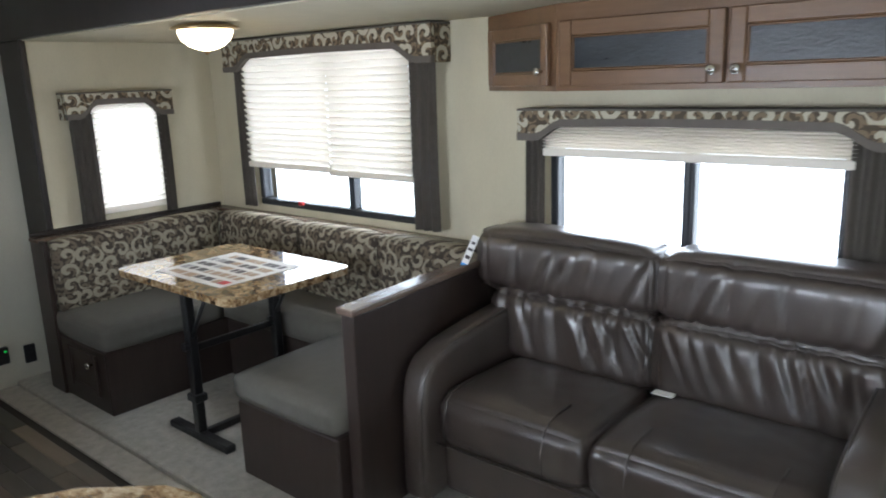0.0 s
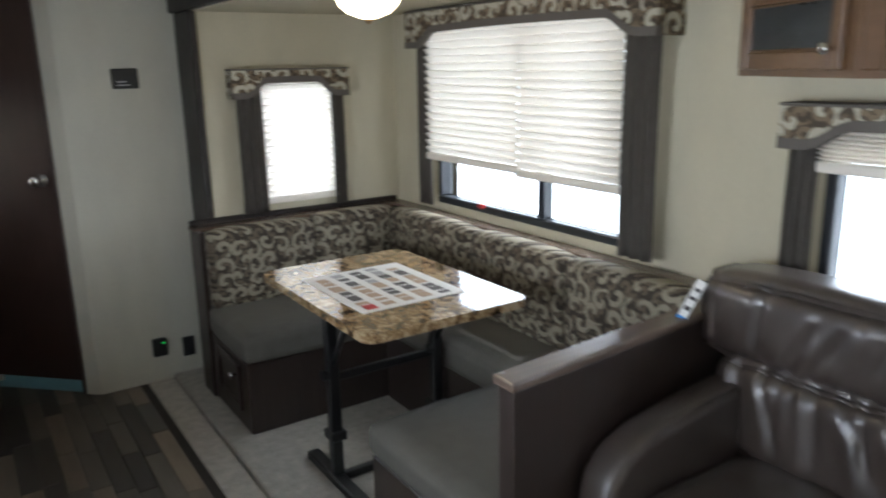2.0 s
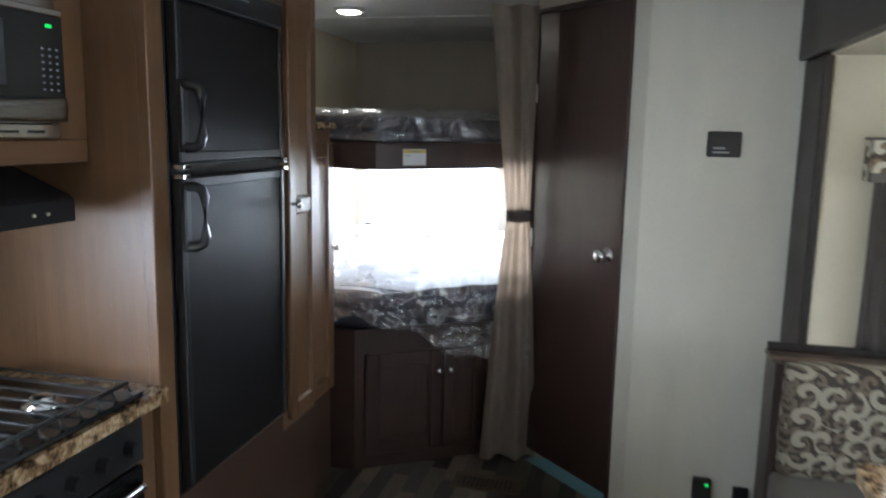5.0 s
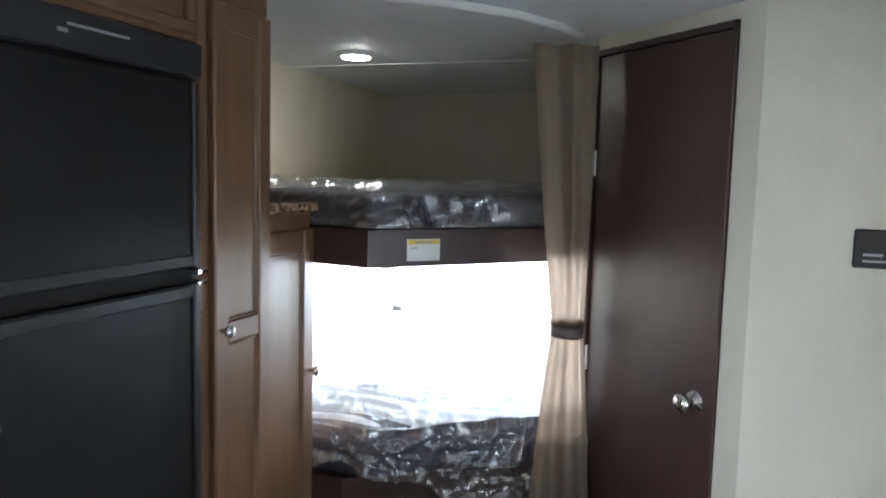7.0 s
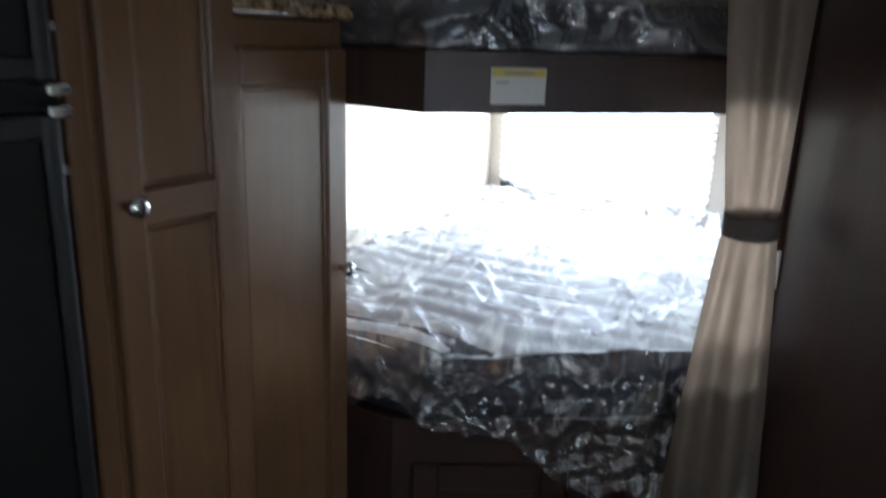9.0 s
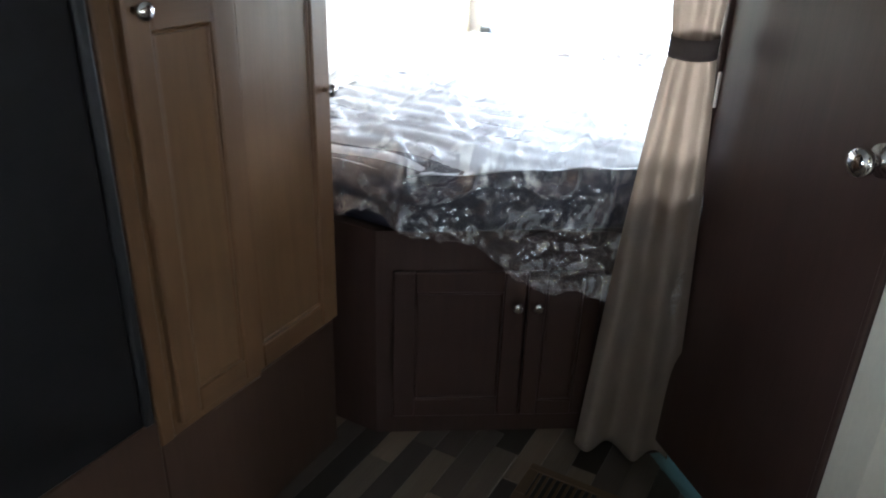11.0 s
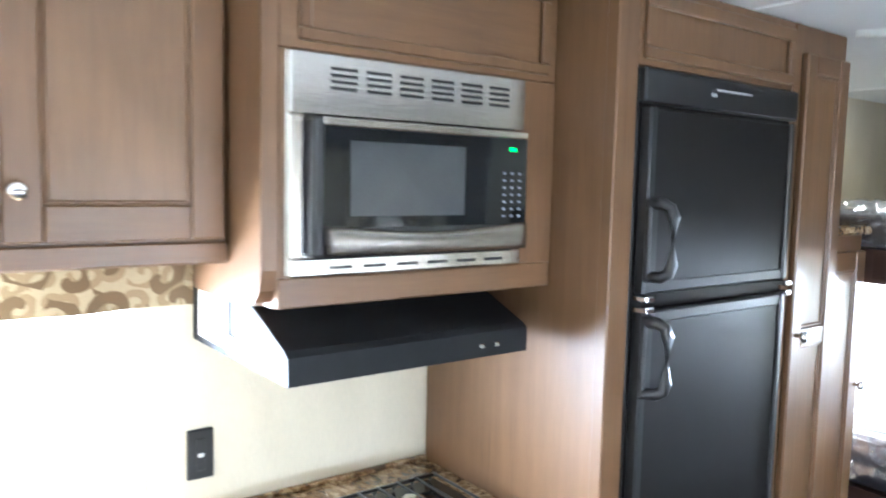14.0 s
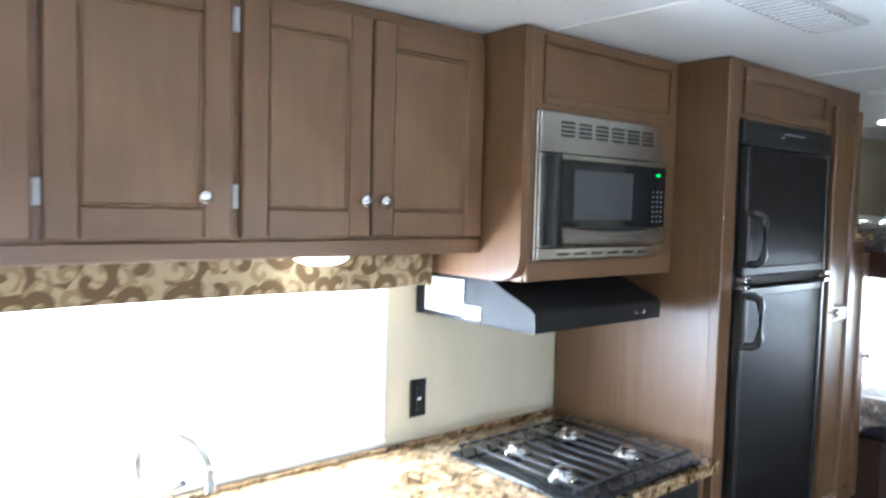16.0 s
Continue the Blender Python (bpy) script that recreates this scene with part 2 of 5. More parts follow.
LEATHER = leather("sofa_leather", (0.046, 0.034, 0.028))
SEATCLOTH = plain("seat_cloth", (0.10, 0.092, 0.076), 0.85, var=0.14, scale=20, bumps=0.3, fine=500)
SCROLL = scroll_fabric("scroll_cloth", (0.055, 0.043, 0.032), (0.30, 0.27, 0.20), (0.14, 0.112, 0.078), 0.072)
VALCLOTH = scroll_fabric("valance_cloth", (0.085, 0.065, 0.045), (0.55, 0.51, 0.40), (0.22, 0.165, 0.105), 0.075)
KVAL = scroll_fabric("kitchen_valance_cloth", (0.46, 0.38, 0.24), (0.17, 0.115, 0.058), (0.32, 0.24, 0.135), 0.085)
TIE = plain("tie_cloth", (0.22, 0.19, 0.18), 0.8)
BUNKGLOW = glow("bunk_lamp_lens", (1.0, 0.88, 0.68), 75.0)
DRAPE = plain("taupe_drape", (0.12, 0.105, 0.09), 0.85, var=0.12, scale=30, bumps=0.3, fine=400)
BUNKDRAPE = plain("tan_drape", (0.43, 0.365, 0.30), 0.85, var=0.1, scale=14, bumps=0.3, fine=400)
BLACK = plain("black_plastic", (0.017, 0.017, 0.018), 0.33, var=0.2)
FRIDGEBLACK = plain("fridge_black", (0.012, 0.011, 0.011), 0.42, var=0.2, scale=30, bumps=0.06, fine=300)
FRIDGEBLACK.node_tree.nodes["Principled BSDF"].inputs["Specular IOR Level"].default_value = 0.2
BLACKMETAL = plain("black_steel", (0.010, 0.010, 0.010), 0.35)
GLASSBLACK = plain("dark_glass", (0.012, 0.013, 0.014), 0.06, var=0.05, bumps=0)
SLATE = plain("slate_insert", (0.03, 0.034, 0.038), 0.3, var=0.35, scale=8, bumps=0.5, fine=40, stretch=(1, 1, 3))
STEEL = plain("brushed_steel", (0.62, 0.60, 0.57), 0.24, metal=1.0, var=0.08, fine=500, stretch=(1, 0.05, 1), bumps=0.08)
CHROME = plain("chrome", (0.8, 0.8, 0.8), 0.08, metal=1.0, var=0.02, bumps=0)
MATTRESS = plain("quilted_ticking", (0.78, 0.79, 0.80), 0.8, var=0.15, scale=9, bumps=0.2)
MATSIDE = plain("mattress_border", (0.03, 0.03, 0.045), 0.7, var=0.2)
FILM = film("polythene")
SHADE = shade_cloth("pleated_shade", (0.85, 0.80, 0.72), 0.12)
SHADEPALE = shade_cloth("pale_shade", (0.92, 0.88, 0.82), 0.42)
GLASS = clear_glass("window_glass")
FRAMEBLACK = plain("window_frame_black", (0.014, 0.016, 0.02), 0.4)
GRANITE = granite("granite_laminate")
PAPER = plain("white_paper", (0.8, 0.79, 0.76), 0.5, var=0.03, bumps=0)
INK = plain("dark_ink", (0.06, 0.05, 0.05), 0.5, bumps=0)
INKTAN = plain("tan_ink", (0.42, 0.30, 0.2), 0.5, bumps=0)
RED = plain("red_plastic", (0.5, 0.03, 0.03), 0.4, bumps=0)
BLUE = plain("blue_print", (0.06, 0.25, 0.6), 0.4, bumps=0)
YELLOW = plain("yellow_print", (0.7, 0.55, 0.08), 0.5, bumps=0)
GREY = plain("grey_print", (0.35, 0.35, 0.36), 0.5, bumps=0)
WARMGLOW = glow("lamp_glass_warm", (1.0, 0.74, 0.42), 20.0)
COOLGLOW = glow("led_lens", (1.0, 0.90, 0.74), 7.0)
GREEN = glow("green_led", (0.05, 0.8, 0.1), 0.8)
BATHFLOOR = plain("bath_vinyl", (0.15, 0.24, 0.25), 0.4, var=0.1)


# ---- mesh builders ----
class Build:
    """Collects solids in one bmesh, then becomes one object centred on itself."""

    def __init__(self, *mats):
        self.bm, self.mats = bmesh.new(), list(mats)

    def _done(self, verts, k, M):
        faces = {f for v in verts for f in v.link_faces}
        for f in faces:
            f.material_index = k
        if M is not None:
            bmesh.ops.transform(self.bm, matrix=M, verts=list(verts))

    def box(self, x0, x1, y0, y1, z0, z1, k=0, bevel=0.003, M=None, seg=1):
        m = Matrix.Translation(((x0 + x1) / 2, (y0 + y1) / 2, (z0 + z1) / 2)) @ Matrix.Diagonal((x1 - x0, y1 - y0, z1 - z0, 1))
        vs = bmesh.ops.create_cube(self.bm, size=1, matrix=m)["verts"]
        lim = 0.45 * min(abs(x1 - x0), abs(y1 - y0), abs(z1 - z0))
        bevel = min(bevel, lim)
        if bevel > 0.0004:
            edges = list({e for v in vs for e in v.link_edges})
            r = bmesh.ops.bevel(self.bm, geom=edges, offset=bevel, segments=seg, affect="EDGES", profile=0.5)
            vs = {v for v in vs if v.is_valid} | set(r["verts"]) | {v for f in r["faces"] for v in f.verts}
            more = set(vs)
            for v in vs:
                for f in v.link_faces:
                    more.update(f.verts)
            vs = more
        self._done(vs, k, M)
        return self

    def cyl(self, p, q, r, k=0, n=16, r2=None):
        p, q = Vector(p), Vector(q)
        d = q - p
        m = Matrix.Translation((p + q) / 2) @ d.to_track_quat("Z", "Y").to_matrix().to_4x4()
        vs = bmesh.ops.create_cone(self.bm, cap_ends=True, segments=n, radius1=r, radius2=r if r2 is None else r2, depth=d.length, matrix=m)["verts"]
        self._done(vs, k, None)
        return self

    def tube(self, pts, r, k=0, n=10):
        pts = [Vector(p) for p in pts]
        rings = []
        for i, p in enumerate(pts):
            d = (pts[min(i + 1, len(pts) - 1)] - pts[max(i - 1, 0)]).normalized()
            q = d.to_track_quat("Z", "Y")
            rings.append([self.bm.verts.new(p + q @ Vector((r * math.cos(a), r * math.sin(a), 0))) for a in [2 * math.pi * j / n for j in range(n)]])
        for a, b in zip(rings, rings[1:]):
            for j in range(n):
                f = self.bm.faces.new((a[j], a[(j + 1) % n], b[(j + 1) % n], b[j]))
                f.material_index, f.smooth = k, True
        for ring in (rings[0][::-1], rings[-1]):
            f = self.bm.faces.new(ring)
            f.material_index = k
        return self

    def lathe(self, profile, M, k=0, n=20):
        """profile: (radius, height) from one end to the other."""
        rings = [[self.bm.verts.new(M @ Vector((r * math.cos(2 * math.pi * j / n), r * math.sin(2 * math.pi * j / n), h))) for j in range(n)] for r, h in profile]
        for a, b in zip(rings, rings[1:]):
            for j in range(n):
                f = self.bm.faces.new((a[j], a[(j + 1) % n], b[(j + 1) % n], b[j]))
                f.material_index, f.smooth = k, True
        for ring in (rings[0][::-1], rings[-1]):
            f = self.bm.faces.new(ring)
            f.material_index = k
        return self

    def prism(self, outline, a, b, axis, k=0):
        """A flat outline of two coordinates, drawn out from a to b along the axis."""
        def at(p, h):
            c = list(p)
            c.insert(axis, h)
            return self.bm.verts.new(c)
        lo, hi = [at(p, a) for p in outline], [at(p, b) for p in outline]
        n = len(outline)
        fs = [self.bm.faces.new(lo), self.bm.faces.new(hi[::-1])]
        fs += [self.bm.faces.new((lo[i], hi[i], hi[(i + 1) % n], lo[(i + 1) % n])) for i in range(n)]
        for f in fs:
            f.material_index = k
        bmesh.ops.recalc_face_normals(self.bm, faces=fs)
        return self

    def sheet(self, fn, nu, nv, k=0, thick=0.0, closed_u=False):
        """A surface fn(u, v) over the unit square."""
        vs = [[self.bm.verts.new(fn(i / nu, j / nv)) for j in range(nv + 1)] for i in range(nu + 1)]
        fs = []
        for i in range(nu):
            for j in range(nv):
                f = self.bm.faces.new((vs[i][j], vs[i + 1][j], vs[i + 1][j + 1], vs[i][j + 1]))
                f.material_index, f.smooth = k, True
                fs.append(f)
        if thick:
            bmesh.ops.solidify(self.bm, geom=fs, thickness=thick)
        return self

    def pad(self, x0, x1, y0, y1, z0, z1, k=0, r=0.03, puff=0.012, wrinkle=None, n=12):
        """A soft cushion: rounded box, puffed faces, optional wrinkle(point) -> offset along the normal."""
        c = Vector(((x0 + x1) / 2, (y0 + y1) / 2, (z0 + z1) / 2))
        h = Vector(((x1 - x0) / 2, (y1 - y0) / 2, (z1 - z0) / 2))
        b2 = bmesh.new()
        bmesh.ops.create_cube(b2, size=2)
        bmesh.ops.subdivide_edges(b2, edges=b2.edges[:], cuts=n, use_grid_fill=True)
        for v in b2.verts:
            p = Vector(v.co)
            q = Vector((p.x * h.x, p.y * h.y, p.z * h.z))
            inner = Vector([max(-hh + r, min(hh - r, qq)) for hh, qq in zip(h, q)])
            d = q - inner
            nrm = d.normalized() if d.length > 1e-6 else Vector((0, 0, 0))
            edge = inner + nrm * min(r, d.length) if d.length > 1e-6 else q
            bul = 1.0
            for i in range(3):
                if abs(abs(p[i]) - 1) > 1e-4:
                    bul *= 1 - p[i] ** 4
            edge = edge + nrm * puff * bul
            if wrinkle:
                edge = edge + nrm * wrinkle(c + edge, nrm)
            v.co = c + edge
        me = bpy.data.meshes.new("tmp")
        b2.to_mesh(me)
        b2.free()
        start = len(self.bm.faces)
        self.bm.from_mesh(me)
        bpy.data.meshes.remove(me)
        self.bm.faces.ensure_lookup_table()
        for f in self.bm.faces[start:]:
            f.material_index, f.smooth = k, True
        return self

    def finish(self, name, parent=None, smooth=False):
        me = bpy.data.meshes.new(name)
        co = [v.co for v in self.bm.verts]
        lo = Vector([min(c[i] for c in co) for i in range(3)])
        hi = Vector([max(c[i] for c in co) for i in range(3)])
        o = (lo + hi) / 2
        bmesh.ops.translate(self.bm, verts=self.bm.verts[:], vec=-o)
        if smooth:
            for f in self.bm.faces:
                f.smooth = True
        self.bm.to_mesh(me)
        self.bm.free()
        for m in self.mats:
            me.materials.append(m)
        ob = new(name, me)
        ob.location = o
        if parent is not None:
            attach(ob, parent)
        return ob


def attach(ob, parent):
    """Make ob a part of parent, staying where it is."""
    ob.parent = parent
    base = parent.matrix_basis
    if parent.parent is not None:
        base = parent.parent.matrix_basis @ parent.matrix_parent_inverse @ base
    ob.matrix_parent_inverse = base.inverted()


def thing(name, x, y, z, label, category, group="", kind=""):
    e = new(name)
    e.empty_display_size = 0.1
    e.location = (x, y, z)
    return tagged(e, label, category, group, kind)


def struct(ob, label=""):
    return tagged(ob, label, "", "", "structure")


def face_at(x, y, z, nx, ny):
    """A frame on an upright face: u runs to the right as one looks at it, d out of it, v up."""
    n = Vector((nx, ny, 0)).normalized()
    u = Vector((-n.y, n.x, 0))
    m = Matrix((u, n, Vector((0, 0, 1)))).transposed().to_4x4()
    m.translation = (x, y, z)
    return m


def knob(M, u, v, parent, d=0.02):
    o = M @ Vector((u, d, v))
    n = (M.to_3x3() @ Vector((0, 1, 0)))
    m = Matrix.Translation(o) @ n.to_track_quat("Z", "Y").to_matrix().to_4x4()
    return Build(CHROME).lathe([(0.006, 0), (0.005, 0.012), (0.013, 0.017), (0.016, 0.024), (0.012, 0.03), (0.004, 0.032)], m, n=16).finish("knob", parent)


def cabinet_door(M, w, h, parent, mats, knob_at=None, panels=1, rail=0.055, thick=0.02):
    """A framed door with recessed panels, its lower corner at the frame's origin."""
    b = Build(*mats)
    b.box(0.001, rail, 0, thick, 0, h, 0, 0.004, M)
    b.box(w - rail, w - 0.001, 0, thick, 0, h, 0, 0.004, M)
    cuts = [i * h / panels for i in range(panels + 1)]
    for i, c in enumerate(cuts):
        lo = 0 if i == 0 else (h - rail if i == panels else c - rail / 2)
        b.box(rail, w - rail, 0, thick - 0.001, lo, lo + rail, 1, 0.003, M)
    b.box(rail - 0.004, w - rail + 0.004, 0.001, thick - 0.010, rail - 0.004, h - rail + 0.004, 2, 0, M)
    # small moulding round each panel
    for i in range(panels):
        lo = rail if i == 0 else cuts[i] + rail / 2
        hi = h - rail if i == panels - 1 else cuts[i + 1] - rail / 2
        for q in ((rail, w - rail, lo, lo + 0.008), (rail, w - rail, hi - 0.008, hi), (rail, rail + 0.008, lo, hi), (w - rail - 0.008, w - rail, lo, hi)):
            b.box(q[0], q[1], 0.008, thick - 0.005, q[2], q[3], 0, 0.003, M)
    door = b.finish("door", parent)
    if knob_at:
        knob(M, knob_at[0], knob_at[1], door, thick)
    return door


def wall_with_hole(name, label, axis, at, thick, a0, a1, z0, z1, holes, mat):
    """An upright wall across x or y, with rectangular openings (a, b, lo, hi)."""
    b = Build(mat)

    def piece(p, q, lo, hi):
        if q - p < 1e-4 or hi - lo < 1e-4:
            return
        if axis == "x":
            b.box(at, at + thick, p, q, lo, hi, 0, 0)
        else:
            b.box(p, q, at, at + thick, lo, hi, 0, 0)
    pos = a0
    for (p, q, lo, hi) in sorted(holes):
        piece(pos, p, z0, z1)
        piece(p, q, z0, lo)
        piece(p, q, hi, z1)
        pos = q
    piece(pos, a1, z0, z1)
    return struct(b.finish(name), label)


# ---- shell ----
W_DIN = (2.29, 3.51, 0.845, 1.70)
W_SOFA = (0.51, 1.59, 0.70, 1.30)
W_END = (2.15, 2.51, 0.88, 1.43)
W_BUNK = (-0.36, 0.52, 0.86, 1.32)
W_KIT = (0.70, 2.14, 0.875, 1.44)
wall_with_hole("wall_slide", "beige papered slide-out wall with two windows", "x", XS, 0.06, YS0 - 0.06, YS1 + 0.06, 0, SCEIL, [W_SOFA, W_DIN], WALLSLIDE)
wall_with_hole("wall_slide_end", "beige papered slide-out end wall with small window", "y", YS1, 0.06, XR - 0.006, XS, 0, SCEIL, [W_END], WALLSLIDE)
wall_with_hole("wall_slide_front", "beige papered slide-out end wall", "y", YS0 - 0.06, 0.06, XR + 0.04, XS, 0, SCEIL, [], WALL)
# The first opening is unseen, added to let the front fill lamp in.
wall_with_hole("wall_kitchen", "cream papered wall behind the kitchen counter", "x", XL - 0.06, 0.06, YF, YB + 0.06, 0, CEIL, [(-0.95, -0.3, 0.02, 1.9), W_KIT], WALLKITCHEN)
wall_with_hole("wall_rear", "rear wall with the bunk window", "y", YB, 0.06, XL, 2.0, 0, CEIL, [W_BUNK], WALLDIM)
wall_with_hole("wall_front", "plain front wall", "y", YF - 0.06, 0.06, XL - 0.06, XR + 0.06, 0, CEIL, [], WALL)
wall_with_hole("wall_main", "beige main wall before the slide-out", "x", XR, 0.04, YF, YS0, 0, CEIL, [], WALL)
wall_with_hole("wall_bath", "pale papered bathroom wall", "y", YP, 0.05, 1.352, 1.90, 0, CEIL, [], WALL)
wall_with_hole("wall_bath_side", "outer wall of the bathroom", "x", 1.90, 0.06, YP, YB, 0, CEIL, [], WALL)
struct(Build(WALL).prism([(1.352, YP), (1.352, YP + 0.05), (1.33, YP + 0.09), (1.297, 4.192)], 0, CEIL, 2).finish("wall_bath_corner"), "pale chamfered corner beside the bathroom door")
struct(Build(CEILING).box(XL - 0.06, XR + 0.06, YF, YB + 0.06, CEIL, CEIL + 0.05, 0, 0).finish("ceiling"), "white panelled main ceiling")
struct(Build(WALLSLIDE).box(XR - 0.02, XS + 0.06, YS0 - 0.06, YS1 + 0.06, SCEIL, SCEIL + 0.04, 0, 0).finish("ceiling_slide"), "beige slide-out ceiling")
for i, y in enumerate((0.9, 2.3, 3.35, 4.95)):
    struct(Build(WHITE).box(XL + 0.001, XR - 0.06, y, y + 0.025, CEIL - 0.004, CEIL + 0.001, 0, 0.001).finish("ceiling_trim"), "white ceiling seam strip")
struct(Build(TRIMWOOD).box(1.84, 1.90, YS0, YP, 1.75, CEIL, 0, 0.004).finish("slide_header"), "dark wooden fascia over the slide-out")
struct(Build(TRIMWOOD).box(1.862, 1.892, YS1 - 0.02, YP - 0.002, 0.0, 1.749, 0, 0.006).finish("slide_trim"), "dark wooden trim post of the slide-out")
struct(Build(TRIMWOOD).box(1.865, 1.935, YS0 - 0.02, YS0 + 0.05, 0.0, 1.749, 0, 0.006).finish("slide_trim"), "dark wooden trim post of the slide-out")
floor = struct(Build(SUBFLOOR).box(XL, 1.62, YF, 4.9, -0.06, -0.006, 0, 0).finish("floor"), "dark grey-brown wood-look plank floor")
struct(Build(BATHFLOOR).prism([(1.31, 4.20), (1.90, 4.20), (1.90, YB), (0.90, YB), (0.90, 4.60)], -0.06, 0.0, 2).finish("bath_floor"), "pale blue-green bathroom vinyl floor")
struct(Build(CARPET).box(1.565, 1.685, YF, YP, -0.06, 0.004, 0, 0.004).finish("slide_flap"), "beige vinyl strip along the slide-out edge")
struct(Build(CARPET).box(1.69, XS, YS0, YP, -0.06, 0.022, 0, 0.006).finish("floor_slide"), "mottled beige vinyl slide-out floor")


# ---- windows ----
def window(name, M, w, h, label, mullion=None, frame_w=0.035, mat=None):
    """A black-framed window in an opening; frame origin at the lower corner of the opening."""
    e = thing(name, *(M @ Vector((w / 2, 0, 0))), label, "window", kind="structure")
    b = Build(mat or FRAMEBLACK)
    for q in ((0, w, 0, frame_w), (0, w, h - frame_w, h), (0, frame_w, frame_w, h - frame_w), (w - frame_w, w, frame_w, h - frame_w)):
        b.box(q[0], q[1], -0.055, 0.006, q[2], q[3], 0, 0.006, M)
    if mullion:
        b.box(mullion - 0.022, mullion + 0.022, -0.05, 0.002, frame_w, h - frame_w, 0, 0.004, M)
        b.box(mullion - 0.008, mullion + 0.008, 0.002, 0.010, frame_w, h - frame_w, 0, 0.003, M)
    b.finish("frame", e)
    g = Build(GLASS).box(frame_w, w - frame_w, -0.034, -0.030, frame_w, h - frame_w, 0, 0, M).finish("pane", e)
    g.visible_shadow = False
    return e


M_DIN = face_at(XS, W_DIN[1], W_DIN[2], -1, 0)
M_SOFA = face_at(XS, W_SOFA[1], W_SOFA[2], -1, 0)
M_END = face_at(W_END[0], YS1, W_END[2], 0, -1)
M_BUNK = face_at(W_BUNK[0], YB, W_BUNK[2], 0, -1)
M_KIT = face_at(XL, W_KIT[0], W_KIT[2], 1, 0)
window("window_1", M_DIN, W_DIN[1] - W_DIN[0], W_DIN[3] - W_DIN[2], "black-framed sliding window behind the dinette", W_DIN[1] - 2.758)
window("window_2", M_SOFA, W_SOFA[1] - W_SOFA[0], W_SOFA[3] - W_SOFA[2], "black-framed sliding window behind the sofa", W_SOFA[1] - 1.028)
window("window_3", M_END, W_END[1] - W_END[0], W_END[3] - W_END[2], "small window at the dinette's end wall", None, 0.02, WHITE)
# Pale frames here, whitened so that the window glare is in their colour.
window("window_4", M_BUNK, W_BUNK[1] - W_BUNK[0], W_BUNK[3] - W_BUNK[2], "window beside the lower bunk", None, 0.02, WHITE)
window("window_5", M_KIT, W_KIT[1] - W_KIT[0], W_KIT[3] - W_KIT[2], "bright window behind the kitchen sink", None, 0.02, WHITE)


def pleated(M, u0, u1, v0, v1, d, label, mat, pitch=0.032, rail=True):
    e = thing("pleated_blind", *(M @ Vector(((u0 + u1) / 2, d, v0))), label, "blind")
    n = max(2, int(round((v1 - v0) / pitch)) * 2)

    def fn(a, c):
        return M @ Vector((u0 + (u1 - u0) * a, d + (0.012 if round(c * n) % 2 else -0.012), v0 + (v1 - v0) * (c if round(c * n) % 2 == 0 else c + 0.62 / n)))
    b = Build(mat)
    b.sheet(fn, 1, n)
    for f in b.bm.faces:
        f.smooth = False
    b.finish("cloth", e)
    if rail:
        Build(mat).box(u0, u1, d - 0.012, d + 0.012, v0 - 0.03, v0, 0, 0.004, M).finish("rail", e)
    return e


def valance(M, u0, u1, top, bot_mid, bot_end, shoulder, depth, label, tape=0.028):
    """A fabric-covered cornice with an arched lower edge bound in dark tape."""
    e = thing("valance", *(M @ Vector(((u0 + u1) / 2, 0, bot_end))), label, "valance", "window valances")
    N = 48

    def low(u):
        s = min(u - u0, u1 - u)
        t = max(0.0, min(1.0, (s - shoulder * 0.45) / (shoulder * 0.7)))
        t = t * t * (3 - 2 * t)
        mid = 0.01 * math.sin(math.pi * (u - u0) / (u1 - u0))
        return bot_end + (bot_mid - bot_end) * t + mid * t

    def board(lo_fn, hi_fn, d0, d1, mat, name):
        b = Build(mat)
        pts = [u0 + (u1 - u0) * i / N for i in range(N + 1)]
        vs = []
        for u in pts:
            vs.append([b.bm.verts.new(M @ Vector((u, dd, zz))) for dd, zz in ((d0, lo_fn(u)), (d1, lo_fn(u)), (d1, hi_fn(u)), (d0, hi_fn(u)))])
        for a, c in zip(vs, vs[1:]):
            for j in range(4):
                b.bm.faces.new((a[j], a[(j + 1) % 4], c[(j + 1) % 4], c[j]))
        b.bm.faces.new(vs[0][::-1])
        b.bm.faces.new(vs[-1])
        bmesh.ops.recalc_face_normals(b.bm, faces=b.bm.faces[:])
        return b.finish(name, e)
    board(lambda u: low(u) + tape, lambda u: top, depth - 0.02, depth, VALCLOTH if tape else KVAL, "fascia")
    if tape:
        board(low, lambda u: low(u) + tape, depth - 0.022, depth + 0.004, DRAPE, "binding")
    b = Build(VALCLOTH, DRAPE)
    for a in (u0, u1 - 0.018):
        b.box(a, a + 0.018, 0.002, depth - 0.021, bot_end, top, 0, 0.003, M)
    b.box(u0 - 0.002, u1 + 0.002, 0.002, depth + 0.003, top, top + 0.008, 1, 0.002, M)
    b.finish("return", e)
    return e


def drape(M, ua, ub, v0, v1, d, label, mat=None, flare=0.0, waves=3.0, depth=0.009, group="window drapes"):
    """A narrow hanging side curtain in soft folds."""
    w = abs(ub - ua)

    def fn(a, c):
        u = ua + (ub - ua) * a * (1 + flare * (1 - c))
        fold = depth * math.sin(a * waves * 2 * math.pi + 0.8 * math.sin(c * 3)) * (0.6 + 0.4 * (1 - c))
        return M @ Vector((u, d + fold, v0 + (v1 - v0) * c))
    ob = Build(mat or DRAPE).sheet(fn, 40, 14, 0, 0.004).finish("drape")
    return tagged(ob, label, "curtain", group)


